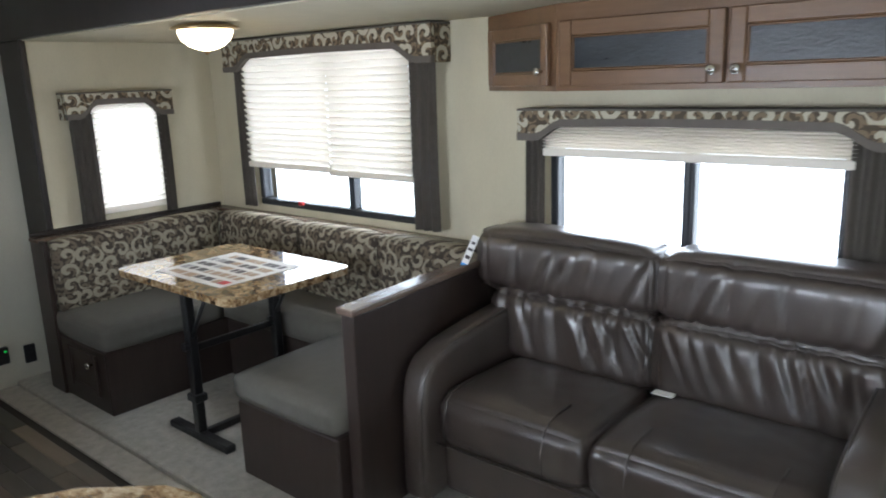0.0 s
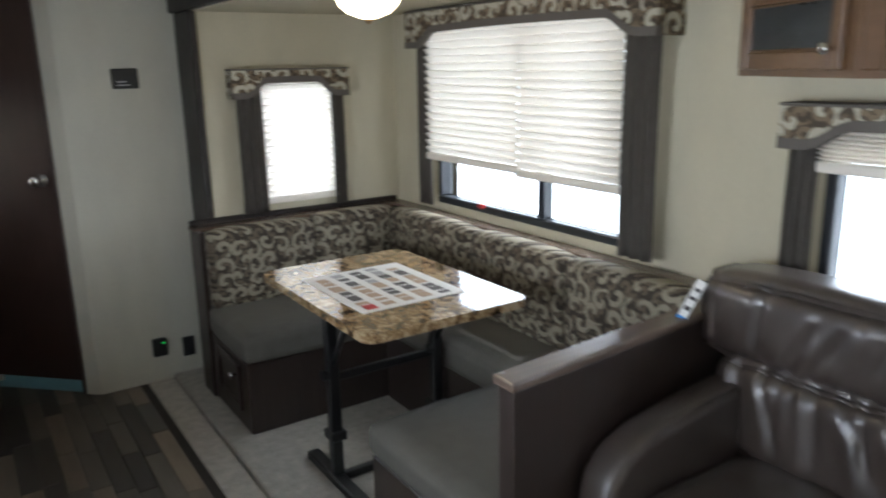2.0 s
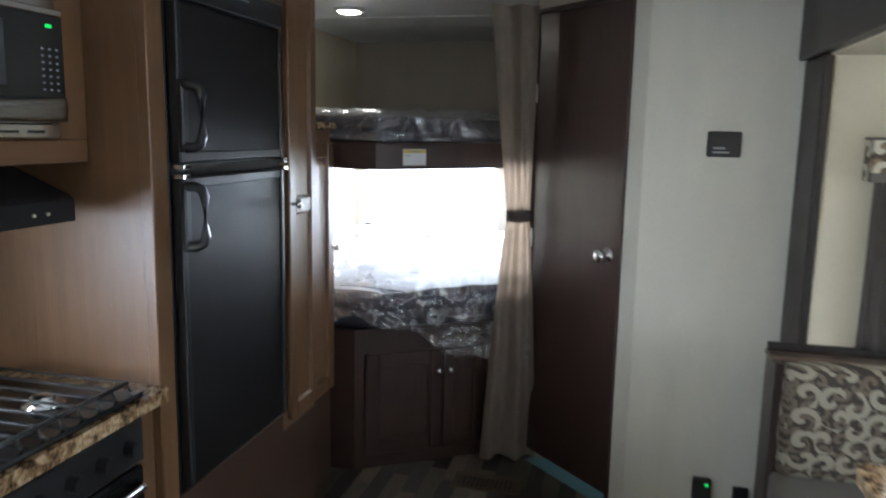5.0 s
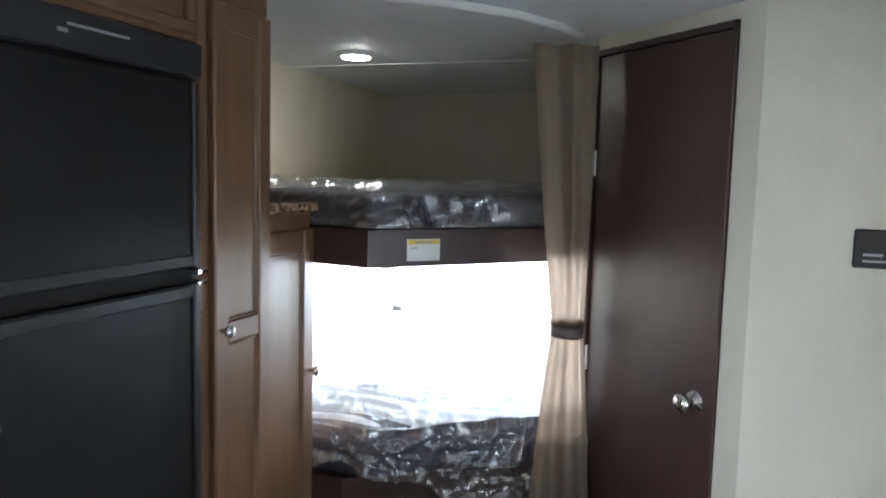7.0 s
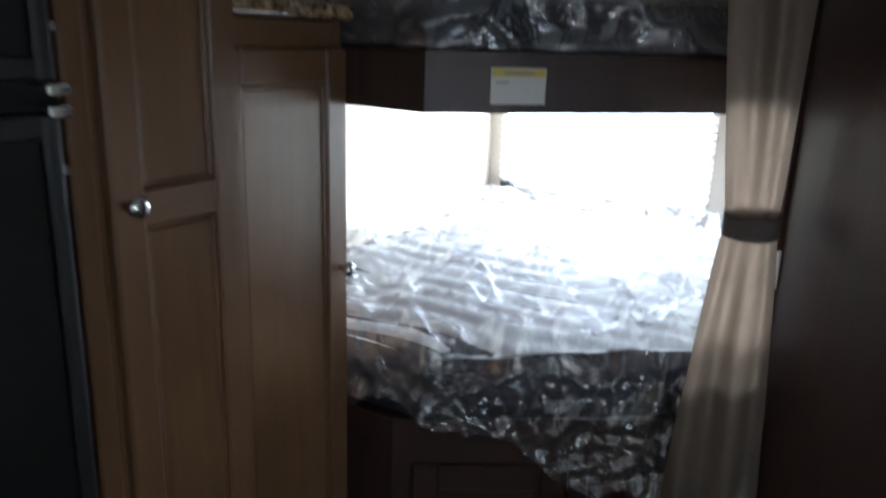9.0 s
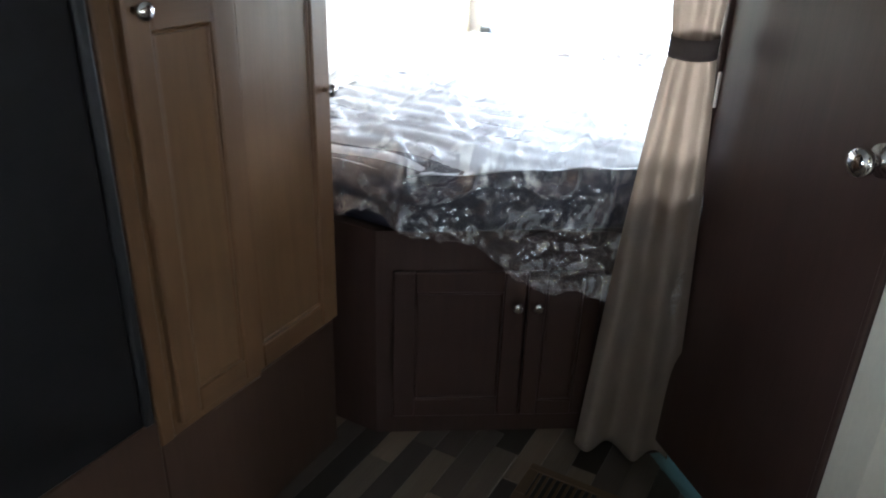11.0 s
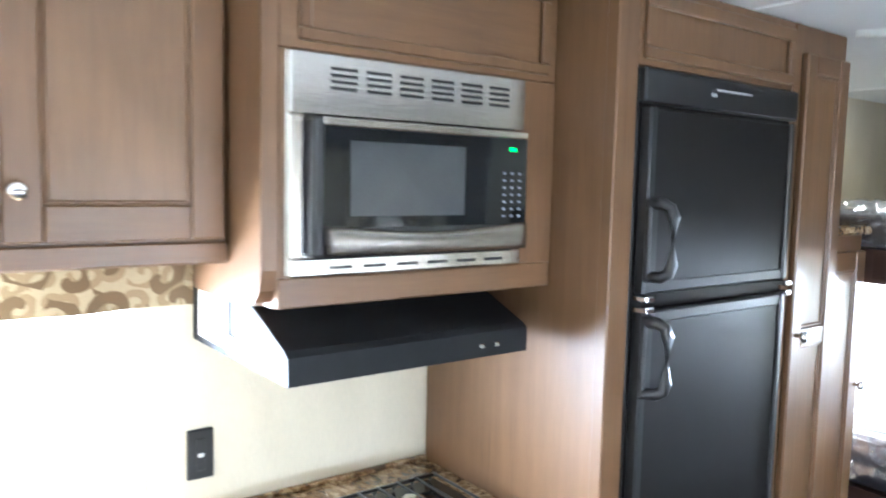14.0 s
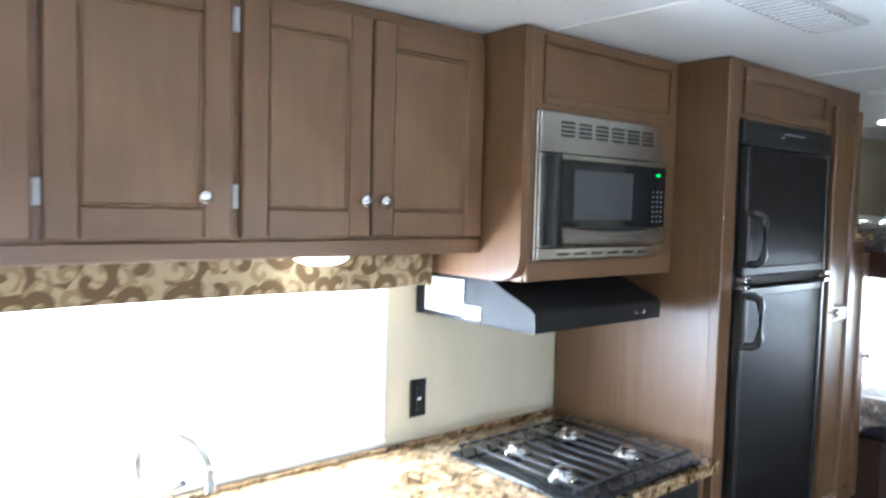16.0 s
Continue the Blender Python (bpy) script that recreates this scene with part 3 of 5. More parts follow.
# dinette window dressing
hD = W_DIN[2]
uD = lambda y: W_DIN[1] - y
pleated(M_DIN, uD(3.47), uD(2.795), 1.10 - hD, 1.70 - hD, 0.085, "cream pleated shade drawn over the dinette window", SHADE)
pleated(M_DIN, uD(2.803), uD(2.245), 1.088 - hD, 1.70 - hD, 0.090, "cream pleated shade drawn over the dinette window", SHADE)
valance(M_DIN, uD(3.575), uD(2.085), 1.73 - hD, 1.635 - hD, 1.575 - hD, 0.2, 0.13, "scroll-patterned cornice valance over the dinette window")
drape(M_DIN, uD(3.56), uD(3.45), 0.845 - hD, 1.62 - hD, 0.075, "dark taupe side drape at the dinette window")
drape(M_DIN, uD(2.255), uD(2.10), 0.845 - hD, 1.62 - hD, 0.085, "dark taupe side drape at the dinette window")
# sofa window dressing
hS = W_SOFA[2]
uS = lambda y: W_SOFA[1] - y
pleated(M_SOFA, uS(1.585), uS(0.50), 1.235 - hS, 1.33 - hS, 0.06, "cream pleated shade gathered up over the sofa window", SHADE, 0.012)
valance(M_SOFA, uS(1.675), uS(0.36), 1.378 - hS, 1.315 - hS, 1.265 - hS, 0.17, 0.11, "scroll-patterned cornice valance over the sofa window")
drape(M_SOFA, uS(1.665), uS(1.575), 0.62 - hS, 1.31 - hS, 0.065, "dark taupe side drape at the sofa window")
drape(M_SOFA, uS(0.515), uS(0.38), 0.62 - hS, 1.31 - hS, 0.065, "dark taupe side drape at the sofa window")
# small end window dressing
hE = W_END[2]
uE = lambda x: x - W_END[0]
pleated(M_END, uE(2.15), uE(2.51), 0.90 - hE, 1.43 - hE, 0.035, "cream pleated shade drawn over the small window", SHADEPALE)
valance(M_END, uE(2.005), uE(2.578), 1.49 - hE, 1.425 - hE, 1.365 - hE, 0.14, 0.09, "scroll-patterned cornice valance over the small window")
drape(M_END, uE(2.025), uE(2.145), 0.835 - hE, 1.43 - hE, 0.05, "dark taupe side drape at the small window")
drape(M_END, uE(2.495), uE(2.56), 0.835 - hE, 1.43 - hE, 0.05, "dark taupe side drape at the small window")
# bunk and kitchen shades
for a in (0.0, 0.865):
    pleated(M_BUNK, a, a + 0.025, 0.03, 0.46, 0.012, "narrow pale pleated blind edge at the bunk window", SHADE, 0.03, False)
hK = W_KIT[2]

# ---- dinette ----
Z0 = 0.022


def bench(name, x0, x1, y0, y1, label, door_face=None):
    e = thing(name, (x0 + x1) / 2, (y0 + y1) / 2, Z0, label, "bench", "dinette benches")
    Build(BENCHWOOD).box(x0, x1, y0, y1, Z0, 0.335, 0, 0.006).finish("body", e)
    return e


rear = bench("dinette_bench", 1.79, XS - 0.005, 3.275, YS1 - 0.005, "dark wooden dinette bench with taupe seat cushion")
Build(SEATCLOTH).pad(1.785, 2.42, 3.255, 3.76, 0.337, 0.455, 0, 0.03, 0.008, n=10).finish("cushion", rear)
Build(BENCHWOOD).box(1.775, 1.80, 3.74, YS1 - 0.005, Z0, 0.80, 0, 0.004).finish("end_panel", rear)
dm = face_at(1.789, 3.66, 0.10, -1, 0)
cabinet_door(dm, 0.30, 0.205, rear, (BENCHWOOD, BENCHWOOD, BENCHWOOD), (0.27, 0.16), rail=0.03, thick=0.012)
Build(SCROLL).pad(1.81, 2.31, 3.70, 3.80, 0.45, 0.80, 0, 0.03, 0.012, n=10).finish("back_cushion", rear)
Build(SCROLL).pad(2.315, 2.74, 3.70, 3.80, 0.45, 0.81, 0, 0.03, 0.012, n=10).finish("back_cushion", rear)
side = bench("dinette_bench", 2.43, XS - 0.005, 2.36, 3.265, "dark wooden middle bench with taupe seat cushion")
Build(SEATCLOTH).pad(2.42, 2.80, 2.36, 3.70, 0.337, 0.455, 0, 0.03, 0.008, n=10).finish("cushion", side)
for a, c in ((3.0, 3.69), (2.42, 2.99), (1.87, 2.41)):
    Build(SCROLL).pad(2.70, 2.80, a, c, 0.45, 0.81, 0, 0.035, 0.014, n=10).finish("back_cushion", side)
front = bench("dinette_bench", 1.865, 2.70, 1.786, 2.355, "dark wooden dinette bench beside the divider")
Build(SEATCLOTH).pad(1.86, 2.69, 1.79, 2.37, 0.337, 0.44, 0, 0.03, 0.008, n=10).finish("cushion", front)
ledge = tagged(Build(LEDGE).box(1.77, 2.80, 3.80, YS1 - 0.005, 0.79, 0.808, 0, 0.004).box(2.80, XS - 0.004, 1.868, YS1 - 0.005, 0.79, 0.808, 0, 0.004).finish("ledge"), "brown laminate ledge behind the dinette cushions", "ledge")
struct(Build(TRIMWOOD).box(1.775, XS - 0.03, YS1 - 0.024, YS1 - 0.003, 0.809, 0.832, 0, 0.004).finish("trim"), "dark wooden trim strip along the dinette ledge")
div = thing("divider", 2.35, 1.742, Z0, "dark wooden divider panel between dinette and sofa", "divider")
def slab(x0, x1, a0, a1, c0, c1, z0, z1, mat, bev, name):
    """A board that runs slightly askew: a0 to a1 wide at its near end, c0 to c1 at the wall."""
    b = Build(mat)
    b.prism([(x0, a0), (x0, a1), (x1, c1), (x1, c0)], z0, z1, 2)
    bmesh.ops.bevel(b.bm, geom=b.bm.edges[:], offset=bev, segments=2, affect="EDGES", profile=0.5)
    return b.finish(name, div)


slab(1.905, XS - 0.005, 1.714, 1.772, 1.795, 1.853, Z0, 0.774, BENCHWOOD, 0.004, "panel")
slab(1.893, XS - 0.005, 1.704, 1.782, 1.785, 1.863, 0.775, 0.80, LEDGE, 0.006, "cap")

table = thing("dinette_table", 2.15, 2.75, Z0, "granite-look dinette table with rounded corners on black steel legs", "table")
TX0, TX1, TY0, TY1, TZ = 1.845, 2.465, 2.315, 3.185, 0.738


def rounded(x0, x1, y0, y1, r, n=6):
    pts = []
    for cx, cy, a in ((x1 - r, y1 - r, 0), (x0 + r, y1 - r, 90), (x0 + r, y0 + r, 180), (x1 - r, y0 + r, 270)):
        for i in range(n + 1):
            t = radians(a + 90 * i / n)
            pts.append((cx + r * math.cos(t), cy + r * math.sin(t)))
    return pts


Build(GRANITE).prism(rounded(TX0, TX1, TY0, TY1, 0.05), TZ - 0.03, TZ, 2).finish("top", table)
for x in (1.925, 2.36):
    b = Build(BLACKMETAL)
    b.box(x - 0.025, x + 0.025, 2.53, 2.97, Z0, Z0 + 0.035, 0, 0.006)
    b.box(x - 0.02, x + 0.02, 2.73, 2.77, Z0 + 0.035, TZ - 0.05, 0, 0.004)
    b.box(x - 0.03, x + 0.03, 2.715, 2.785, 0.20, 0.235, 0, 0.004)
    b.cyl((x - 0.04, 2.75, 0.45), (x - 0.01, 2.75, 0.45), 0.018)
    b.box(x - 0.025, x + 0.025, 2.50, 3.0, TZ - 0.05, TZ - 0.03, 0, 0.003)
    b.tube([(x, 2.75, 0.47), (x, 2.60, TZ - 0.05)], 0.009)
    b.finish("leg", table)
Build(BLACKMETAL).box(1.95, 2.335, 2.735, 2.765, Z0 + 0.005, Z0 + 0.035, 0, 0.003).finish("crossbar", table)
Build(BLACKMETAL).box(1.945, 2.34, 2.74, 2.76, 0.42, 0.45, 0, 0.003).finish("crossbar", table)

flyer = thing("brochure", 2.12, 2.74, TZ, "glossy printed brochure of small pictures on the table", "brochure")
Build(PAPER).box(1.93, 2.33, 2.50, 2.98, TZ + 0.0005, TZ + 0.003, 0, 0.0005).finish("sheet", flyer)
random.seed(4)
b = Build(INK, INKTAN, GREY, RED)
for r in range(5):
    x = 1.955 + r * 0.072
    y = 2.53
    while y < 2.93:
        w = random.uniform(0.025, 0.07)
        b.box(x + random.uniform(0, 0.008), x + 0.045, y, min(y + w, 2.96), TZ + 0.003, TZ + 0.0037, random.choice((0, 0, 1, 2, 1)), 0)
        y += w + random.uniform(0.006, 0.02)
b.box(1.96, 2.0, 2.52, 2.57, TZ + 0.0037, TZ + 0.0043, 3, 0)
b.finish("print", flyer)

lamp = thing("ceiling_lamp", 2.07, 2.64, SCEIL, "domed frosted-glass ceiling lamp, lit, with brass rim", "ceiling lamp")
BRASS = plain("brushed_brass", (0.45, 0.33, 0.18), 0.3, metal=1.0)
mL = Matrix.Translation((2.07, 2.64, SCEIL)) @ pose(0, 0, 0, 180)
Build(BRASS).lathe([(0.02, 0.0), (0.09, 0.0), (0.128, 0.014), (0.130, 0.022), (0.105, 0.026), (0.03, 0.026)], mL, n=32).finish("rim", lamp)
Build(WARMGLOW).lathe([(0.104, 0.026), (0.104, 0.035), (0.092, 0.062), (0.065, 0.086), (0.028, 0.1), (0.008, 0.103)], mL, n=32).finish("shade", lamp)
Build(BRASS).lathe([(0.012, 0.1), (0.012, 0.108), (0.006, 0.115), (0.002, 0.119)], mL, n=12).finish("finial", lamp)
tagged(Build(RED).box(2.86, 2.884, 3.12, 3.155, 0.868, 0.89, 0, 0.005).finish("window_latch"), "red plastic emergency window latch", "latch")

# ---- sofa ----
sofa = thing("sofa", 2.5, 0.97, Z0, "dark brown leather sofa with wrinkled back cushions", "sofa")
SY0, SY1, SYM = 0.25, 1.722, 1.025


def folds(seed, y0, y1, seam, way, amp):
    """Creases that fan out from a seam; way is +1 for above it and -1 for below."""
    rnd = random.Random(seed)
    lines = []
    y = y0 + 0.03
    while y < y1 - 0.02:
        lines.append((y, rnd.uniform(-0.55, 0.05), rnd.uniform(0.009, 0.018), rnd.uniform(0.25, 1.1), rnd.uniform(0.07, 0.21)))
        y += rnd.uniform(0.024, 0.085)

    def f(p, n):
        if n.x > -0.35:
            return 0.0
        side = min(1.0, (-n.x - 0.35) * 2.5)
        h = (p.z - seam) * way
        d = 0.3 * amp * noise.noise(Vector((p.y * 7 + seed, p.z * 4, seed)))
        for yc, lean, wid, deep, reach in lines:
            q = (p.y - yc - lean * h) / (wid * (1 + 2.0 * max(0.0, h)))
            if abs(q) < 3.2:
                run = math.exp(-((h - 0.055) / reach) ** 2)
                d += amp * deep * run * (0.55 * math.exp(-((q - 1.5) / 1.1) ** 2) - math.exp(-q * q))
        return side * d
    return f


Build(LEATHER).box(2.215, 2.80, SY0 + 0.1, SY1 - 0.1, Z0 + 0.03, 0.26, 0, 0.02, seg=2).finish("base", sofa)
for i, (a, c) in enumerate(((SYM + 0.003, SY1 - 0.115), (SY0 + 0.115, SYM - 0.003))):
    Build(LEATHER).pad(2.17, 2.68, a, c, 0.245, 0.448, 0, 0.062, 0.014, lambda p, n: 0.005 * noise.noise(p * 6) + 0.003 * noise.noise(p * 17), n=24).finish("seat", sofa)
    y0, y1 = a - 0.09 * i, c + 0.09 * (1 - i)
    Build(LEATHER).pad(2.615, 2.80, y0, y1, 0.425, 0.705, 0, 0.055, 0.022, folds(3 + i, y0, y1, 0.70, -1, 0.016), n=64).finish("back_cushion", sofa)
    y0, y1 = a - 0.15 * i, c + 0.17 * (1 - i)
    Build(LEATHER).pad(2.635, 2.84, y0, y1, 0.69, 0.925, 0, 0.06, 0.022, folds(9 + i, y0, y1, 0.71, 1, 0.015), n=64).finish("headrest", sofa)
    for y in ((1.555, 1.165), (0.885, 0.495))[i]:
        Build(LEATHER).tube([(2.153, y, 0.27), (2.150, y, 0.37), (2.166, y, 0.425), (2.195, y, 0.452), (2.26, y, 0.462), (2.33, y, 0.463)], 0.0035).finish("piping", sofa)
Build(LEATHER).tube([(2.163, SY0 + 0.12, 0.262), (2.163, SY1 - 0.12, 0.262)], 0.005).finish("piping", sofa)
for y0, y1, s in ((SY1 - 0.115, SY1, 1), (SY0, SY0 + 0.115, -1)):
    pts = [(2.10, Z0 + 0.02), (2.80, Z0 + 0.02), (2.80, 0.655), (2.45, 0.625), (2.27, 0.60), (2.17, 0.565), (2.12, 0.50), (2.10, 0.40)]
    b = Build(LEATHER)
    b.prism(pts, y0, y1, 1)
    bmesh.ops.bevel(b.bm, geom=b.bm.edges[:], offset=0.032, segments=4, affect="EDGES", profile=0.5)
    b.finish("arm", sofa, smooth=True)
    yi = (y0 if s > 0 else y1) + 0.012 * s
    Build(LEATHER).tube([(2.104, yi, 0.12), (2.104, yi, 0.40), (2.125, yi, 0.495), (2.175, yi, 0.558), (2.275, yi, 0.594), (2.45, yi, 0.619), (2.62, yi, 0.633)], 0.004).finish("piping", sofa)
Build(LEATHER).pad(2.74, 2.86, SY0 + 0.02, SY1 - 0.02, Z0 + 0.02, 0.90, 0, 0.04, 0, n=6).finish("back", sofa)
tagged(Build(PAPER).box(2.565, 2.60, 0.925, 0.995, 0.462, 0.466, 0, 0, M=None).finish("sofa_tag"), "small white paper tag on the sofa seat", "tag")
tg = thing("hang_tag", 2.47, 1.745, 0.735, "white and blue printed hang tag on the sofa corner", "tag")
mt = pose(2.56, 1.755, 0.845, -6, -24, 118) @ Matrix.Scale(0.72, 4)
Build(PAPER, BLUE, INK).box(-0.019, 0.019, -0.002, 0.002, -0.10, 0.11, 0, 0.001, mt).box(-0.02, 0.02, -0.003, 0.003, -0.10, -0.06, 1, 0, mt).box(-0.014, 0.012, 0.002, 0.003, -0.03, -0.01, 2, 0, mt).box(-0.015, 0.014, 0.002, 0.003, 0.02, 0.035, 2, 0, mt).box(-0.012, 0.008, 0.002, 0.003, 0.06, 0.075, 2, 0, mt).finish("card", tg)

# ---- overhead cabinets above the sofa ----
oc = thing("overhead_cabinet", 2.75, 0.8, 1.455, "brown maple overhead cabinet with dark slate door panels", "cabinet")
OZ0, OZ1 = 1.452, SCEIL - 0.002
OXF = 2.65
Build(CABH).prism([(XS - 0.004, 1.885), (XS - 0.004, YS0 + 0.005), (OXF, YS0 + 0.005), (OXF, 1.42)], OZ0, OZ1, 2).finish("body", oc)
hh = 0.215
cabinet_door(face_at(OXF, 1.40, OZ0 + 0.018, -1, 0), 0.565, hh, oc, (CABH, CABH, SLATE), (0.535, 0.04), rail=0.05)
cabinet_door(face_at(OXF, 0.825, OZ0 + 0.018, -1, 0), 0.565, hh, oc, (CABH, CABH, SLATE), (0.03, 0.04), rail=0.05)
ang = Vector((OXF - (XS - 0.004), 1.42 - 1.885, 0)).normalized()
nrm = Vector((ang.y, -ang.x, 0))
cabinet_door(face_at(XS - 0.004 + ang.x * 0.03, 1.885 + ang.y * 0.03, OZ0 + 0.018, nrm.x, nrm.y), 0.46, hh, oc, (CABH, CABH, SLATE), (0.43, 0.05), rail=0.045)

# ---- bathroom wall fittings and door ----
sw = thing("switch_panel", 1.62, YP, 1.42, "black switch panel on the pale wall", "switch panel")
mP = face_at(1.566, YP, 1.421, 0, -1)
Build(BLACK, GREY).box(0, 0.113, 0, 0.012, 0, 0.089, 0, 0.004, mP).box(0.012, 0.1, 0.012, 0.014, 0.052, 0.078, 0, 0.001, mP).box(0.02, 0.06, 0.012, 0.0135, 0.028, 0.034, 1, 0, mP).box(0.02, 0.075, 0.012, 0.0135, 0.014, 0.019, 1, 0, mP).finish("plate", sw)
so = thing("wall_socket", 1.635, YP, 0.135, "black wall socket with green light", "socket", "wall sockets")
Build(BLACK, GREEN).box(1.601, 1.669, YP - 0.028, YP, 0.135, 0.226, 0, 0.006).box(1.645, 1.658, YP - 0.031, YP - 0.027, 0.20, 0.208, 1, 0.001).finish("plate", so)
so = thing("wall_socket", 1.775, YP, 0.103, "plain black wall socket", "socket", "wall sockets")
Build(BLACK).box(1.746, 1.803, YP - 0.012, YP, 0.103, 0.203, 0, 0.004).box(1.762, 1.786, YP - 0.015, YP - 0.011, 0.12, 0.145, 0, 0.002).box(1.762, 1.786, YP - 0.015, YP - 0.011, 0.16, 0.185, 0, 0.002).finish("plate", so)

DA, DB = Vector((1.297, 4.195, 0)), Vector((0.90, 4.592, 0))
MDOOR = face_at(DB.x, DB.y, 0, -0.7071, -0.7071)
DW = (DB - DA).length
bd = thing("door_1", (DA.x + DB.x) / 2, (DA.y + DB.y) / 2, 0.09, "dark cherry flush bathroom door with chrome knob, closed", "door", kind="structure")
Build(DARKWOOD).box(0.012, DW - 0.014, -0.035, 0.0, 0.065, 1.985, 0, 0.003, MDOOR).finish("leaf", bd)
b = Build(DARKWOOD)
b.box(0.0, 0.012, -0.05, 0.012, 0.0, 2.005, 0, 0.003, MDOOR).box(DW - 0.014, DW, -0.05, 0.012, 0.0, 2.005, 0, 0.003, MDOOR).box(0.0, DW, -0.05, 0.012, 1.987, 2.005, 0, 0.003, MDOOR)
b.finish("frame", bd)
mk = MDOOR @ Matrix.Translation((DW - 0.075, 0.0, 1.03)) @ pose(0, 0, 0, -90)
Build(CHROME).lathe([(0.03, 0), (0.03, 0.004), (0.012, 0.01), (0.010, 0.03), (0.022, 0.036), (0.027, 0.048), (0.024, 0.058), (0.012, 0.063), (0.004, 0.064)], mk, n=24).finish("knob", bd)
for v in (0.35, 1.0, 1.62):
    Build(WHITE).box(0.008, 0.018, 0.0, 0.008, v, v + 0.08, 0, 0.002, MDOOR).finish("hinge", bd)
struct(Build(WALL).box(0.0, DW + 0.02, -0.05, 0.0, 2.006, CEIL, 0, 0, MDOOR).finish("wall_door_head"), "pale wall strip above the bathroom door")
struct(Build(WALL).box(0.93, 0.98, 4.62, YB, 0, CEIL, 0, 0).finish("wall_bunk_side"), "wall between the bunks and the bathroom")

# ---- bunks ----
BX1 = 0.93
U_FRONT = [(XL + 0.004, 4.185), (0.16, 4.185), (0.33, 4.15), (0.78, 4.655), (BX1 - 0.004, 4.655)]
L_FRONT = [(XL + 0.004, 4.262), (0.20, 4.262), (0.72, 4.602), (BX1 - 0.004, 4.602)]
M_FRONT = [(XL + 0.01, 4.275), (0.29, 4.255), (0.75, 4.60), (BX1 - 0.01, 4.60)]
BACK = [(BX1 - 0.004, YB - 0.004), (XL + 0.004, YB - 0.004)]


def front_y(line, x):
    for (a, p), (c, q) in zip(line, line[1:]):
        if x <= c:
            return p + (q - p) * max(0.0, (x - a) / (c - a))
    return line[-1][1]


def mattress(line, z0, z1, r, mat, name, parent):
    b = Build(mat)
    b.prism(line + [(BX1 - 0.01, YB - 0.01), (XL + 0.01, YB - 0.01)], z0, z1, 2)
    bmesh.ops.bevel(b.bm, geom=b.bm.edges[:], offset=r, segments=4, affect="EDGES", profile=0.5)
    return b.finish(name, parent, smooth=True)


bunk = thing("bunk_bed", 0.25, 5.1, 1.34, "upper bunk with dark platform and plastic-wrapped mattress", "bunk bed", "bunks")
Build(DARKWOOD).prism(U_FRONT + BACK, 1.335, 1.445, 2).finish("platform", bunk)
UM = [(XL + 0.01, 4.21), (0.16, 4.21), (0.33, 4.175), (0.78, 4.68), (BX1 - 0.01, 4.68)]
mattress(UM, 1.447, 1.545, 0.03, MATSIDE, "mattress", bunk)


def crumple(seed, amp):
    def ridge(v):
        return max(0.0, 1 - abs(noise.noise(v)) * 3.4)

    def f(p):
        a = noise.noise(Vector((p.x * 3 + seed, p.y * 3, p.z * 5)))
        w = 0.35 * noise.noise(Vector((p.x * 5, p.y * 5, seed)))
        big = ridge(Vector((p.x * 5 + p.y * 3 + seed + w, p.y * 4 - p.x * 2 + w, p.z * 6 + 4)))
        mid = ridge(Vector((p.x * 11 + seed - p.y * 4 + w, p.y * 9 + p.x * 6, p.z * 14)))
        fine = ridge(Vector((p.x * 27 + seed, p.y * 21 + p.x * 9 + w, p.z * 30)))
        return amp * (a * 0.45 + big * 0.9 + mid * 0.45 + fine * 0.16)
    return f


cr = crumple(2.0, 0.021)


def wrap_top(u, v):
    x = XL + 0.03 + (BX1 - XL - 0.05) * u
    y0 = front_y(UM, x)
    if v < 0.3:
        p = Vector((x, y0, 1.45 + 0.102 * v / 0.3))
        return p + Vector((0.003, -0.008 - abs(cr(p)), 0))
    y = y0 + (YB - 0.3 - y0) * ((v - 0.3) / 0.7) ** 1.5
    p = Vector((x, y, 1.552))
    return p + Vector((0, 0, 0.004 + abs(cr(p)) * 1.4))


Build(FILM).sheet(wrap_top, 170, 90).finish("wrap", bunk)
ml = face_at(0.33, 4.15, 1.352, 0.7466, -0.6653)
tagged(Build(PAPER, YELLOW, GREY).box(0.125, 0.235, 0.0005, 0.004, 0, 0.066, 0, 0.0005, ml).box(0.127, 0.233, 0.004, 0.0048, 0.05, 0.064, 1, 0, ml).box(0.15, 0.21, 0.0048, 0.0053, 0.054, 0.059, 2, 0, ml).box(0.135, 0.16, 0.004, 0.0048, 0.038, 0.041, 2, 0, ml).finish("warning_label"), "white and yellow warning label on the bunk", "label")

low = thing("bunk_bed", 0.25, 5.1, 0.0, "lower bunk with cupboard below and plastic-wrapped quilted mattress", "bunk bed", "bunks")
Build(DARKWOOD).prism(L_FRONT + BACK, 0.002, 0.64, 2).finish("base", low)
mB = face_at(0.20, 4.262, 0.07, 0.5473, -0.8370)
dmats = (DARKWOOD, DARKWOOD, DARKWOOD)
cabinet_door(mB @ Matrix.Translation((0.045, 0, 0)), 0.355, 0.46, low, dmats, (0.33, 0.365), rail=0.06)
cabinet_door(mB @ Matrix.Translation((0.405, 0, 0)), 0.20, 0.46, low, dmats, (0.025, 0.365), rail=0.05)
mattress(M_FRONT, 0.642, 0.80, 0.05, MATSIDE, "mattress", low)


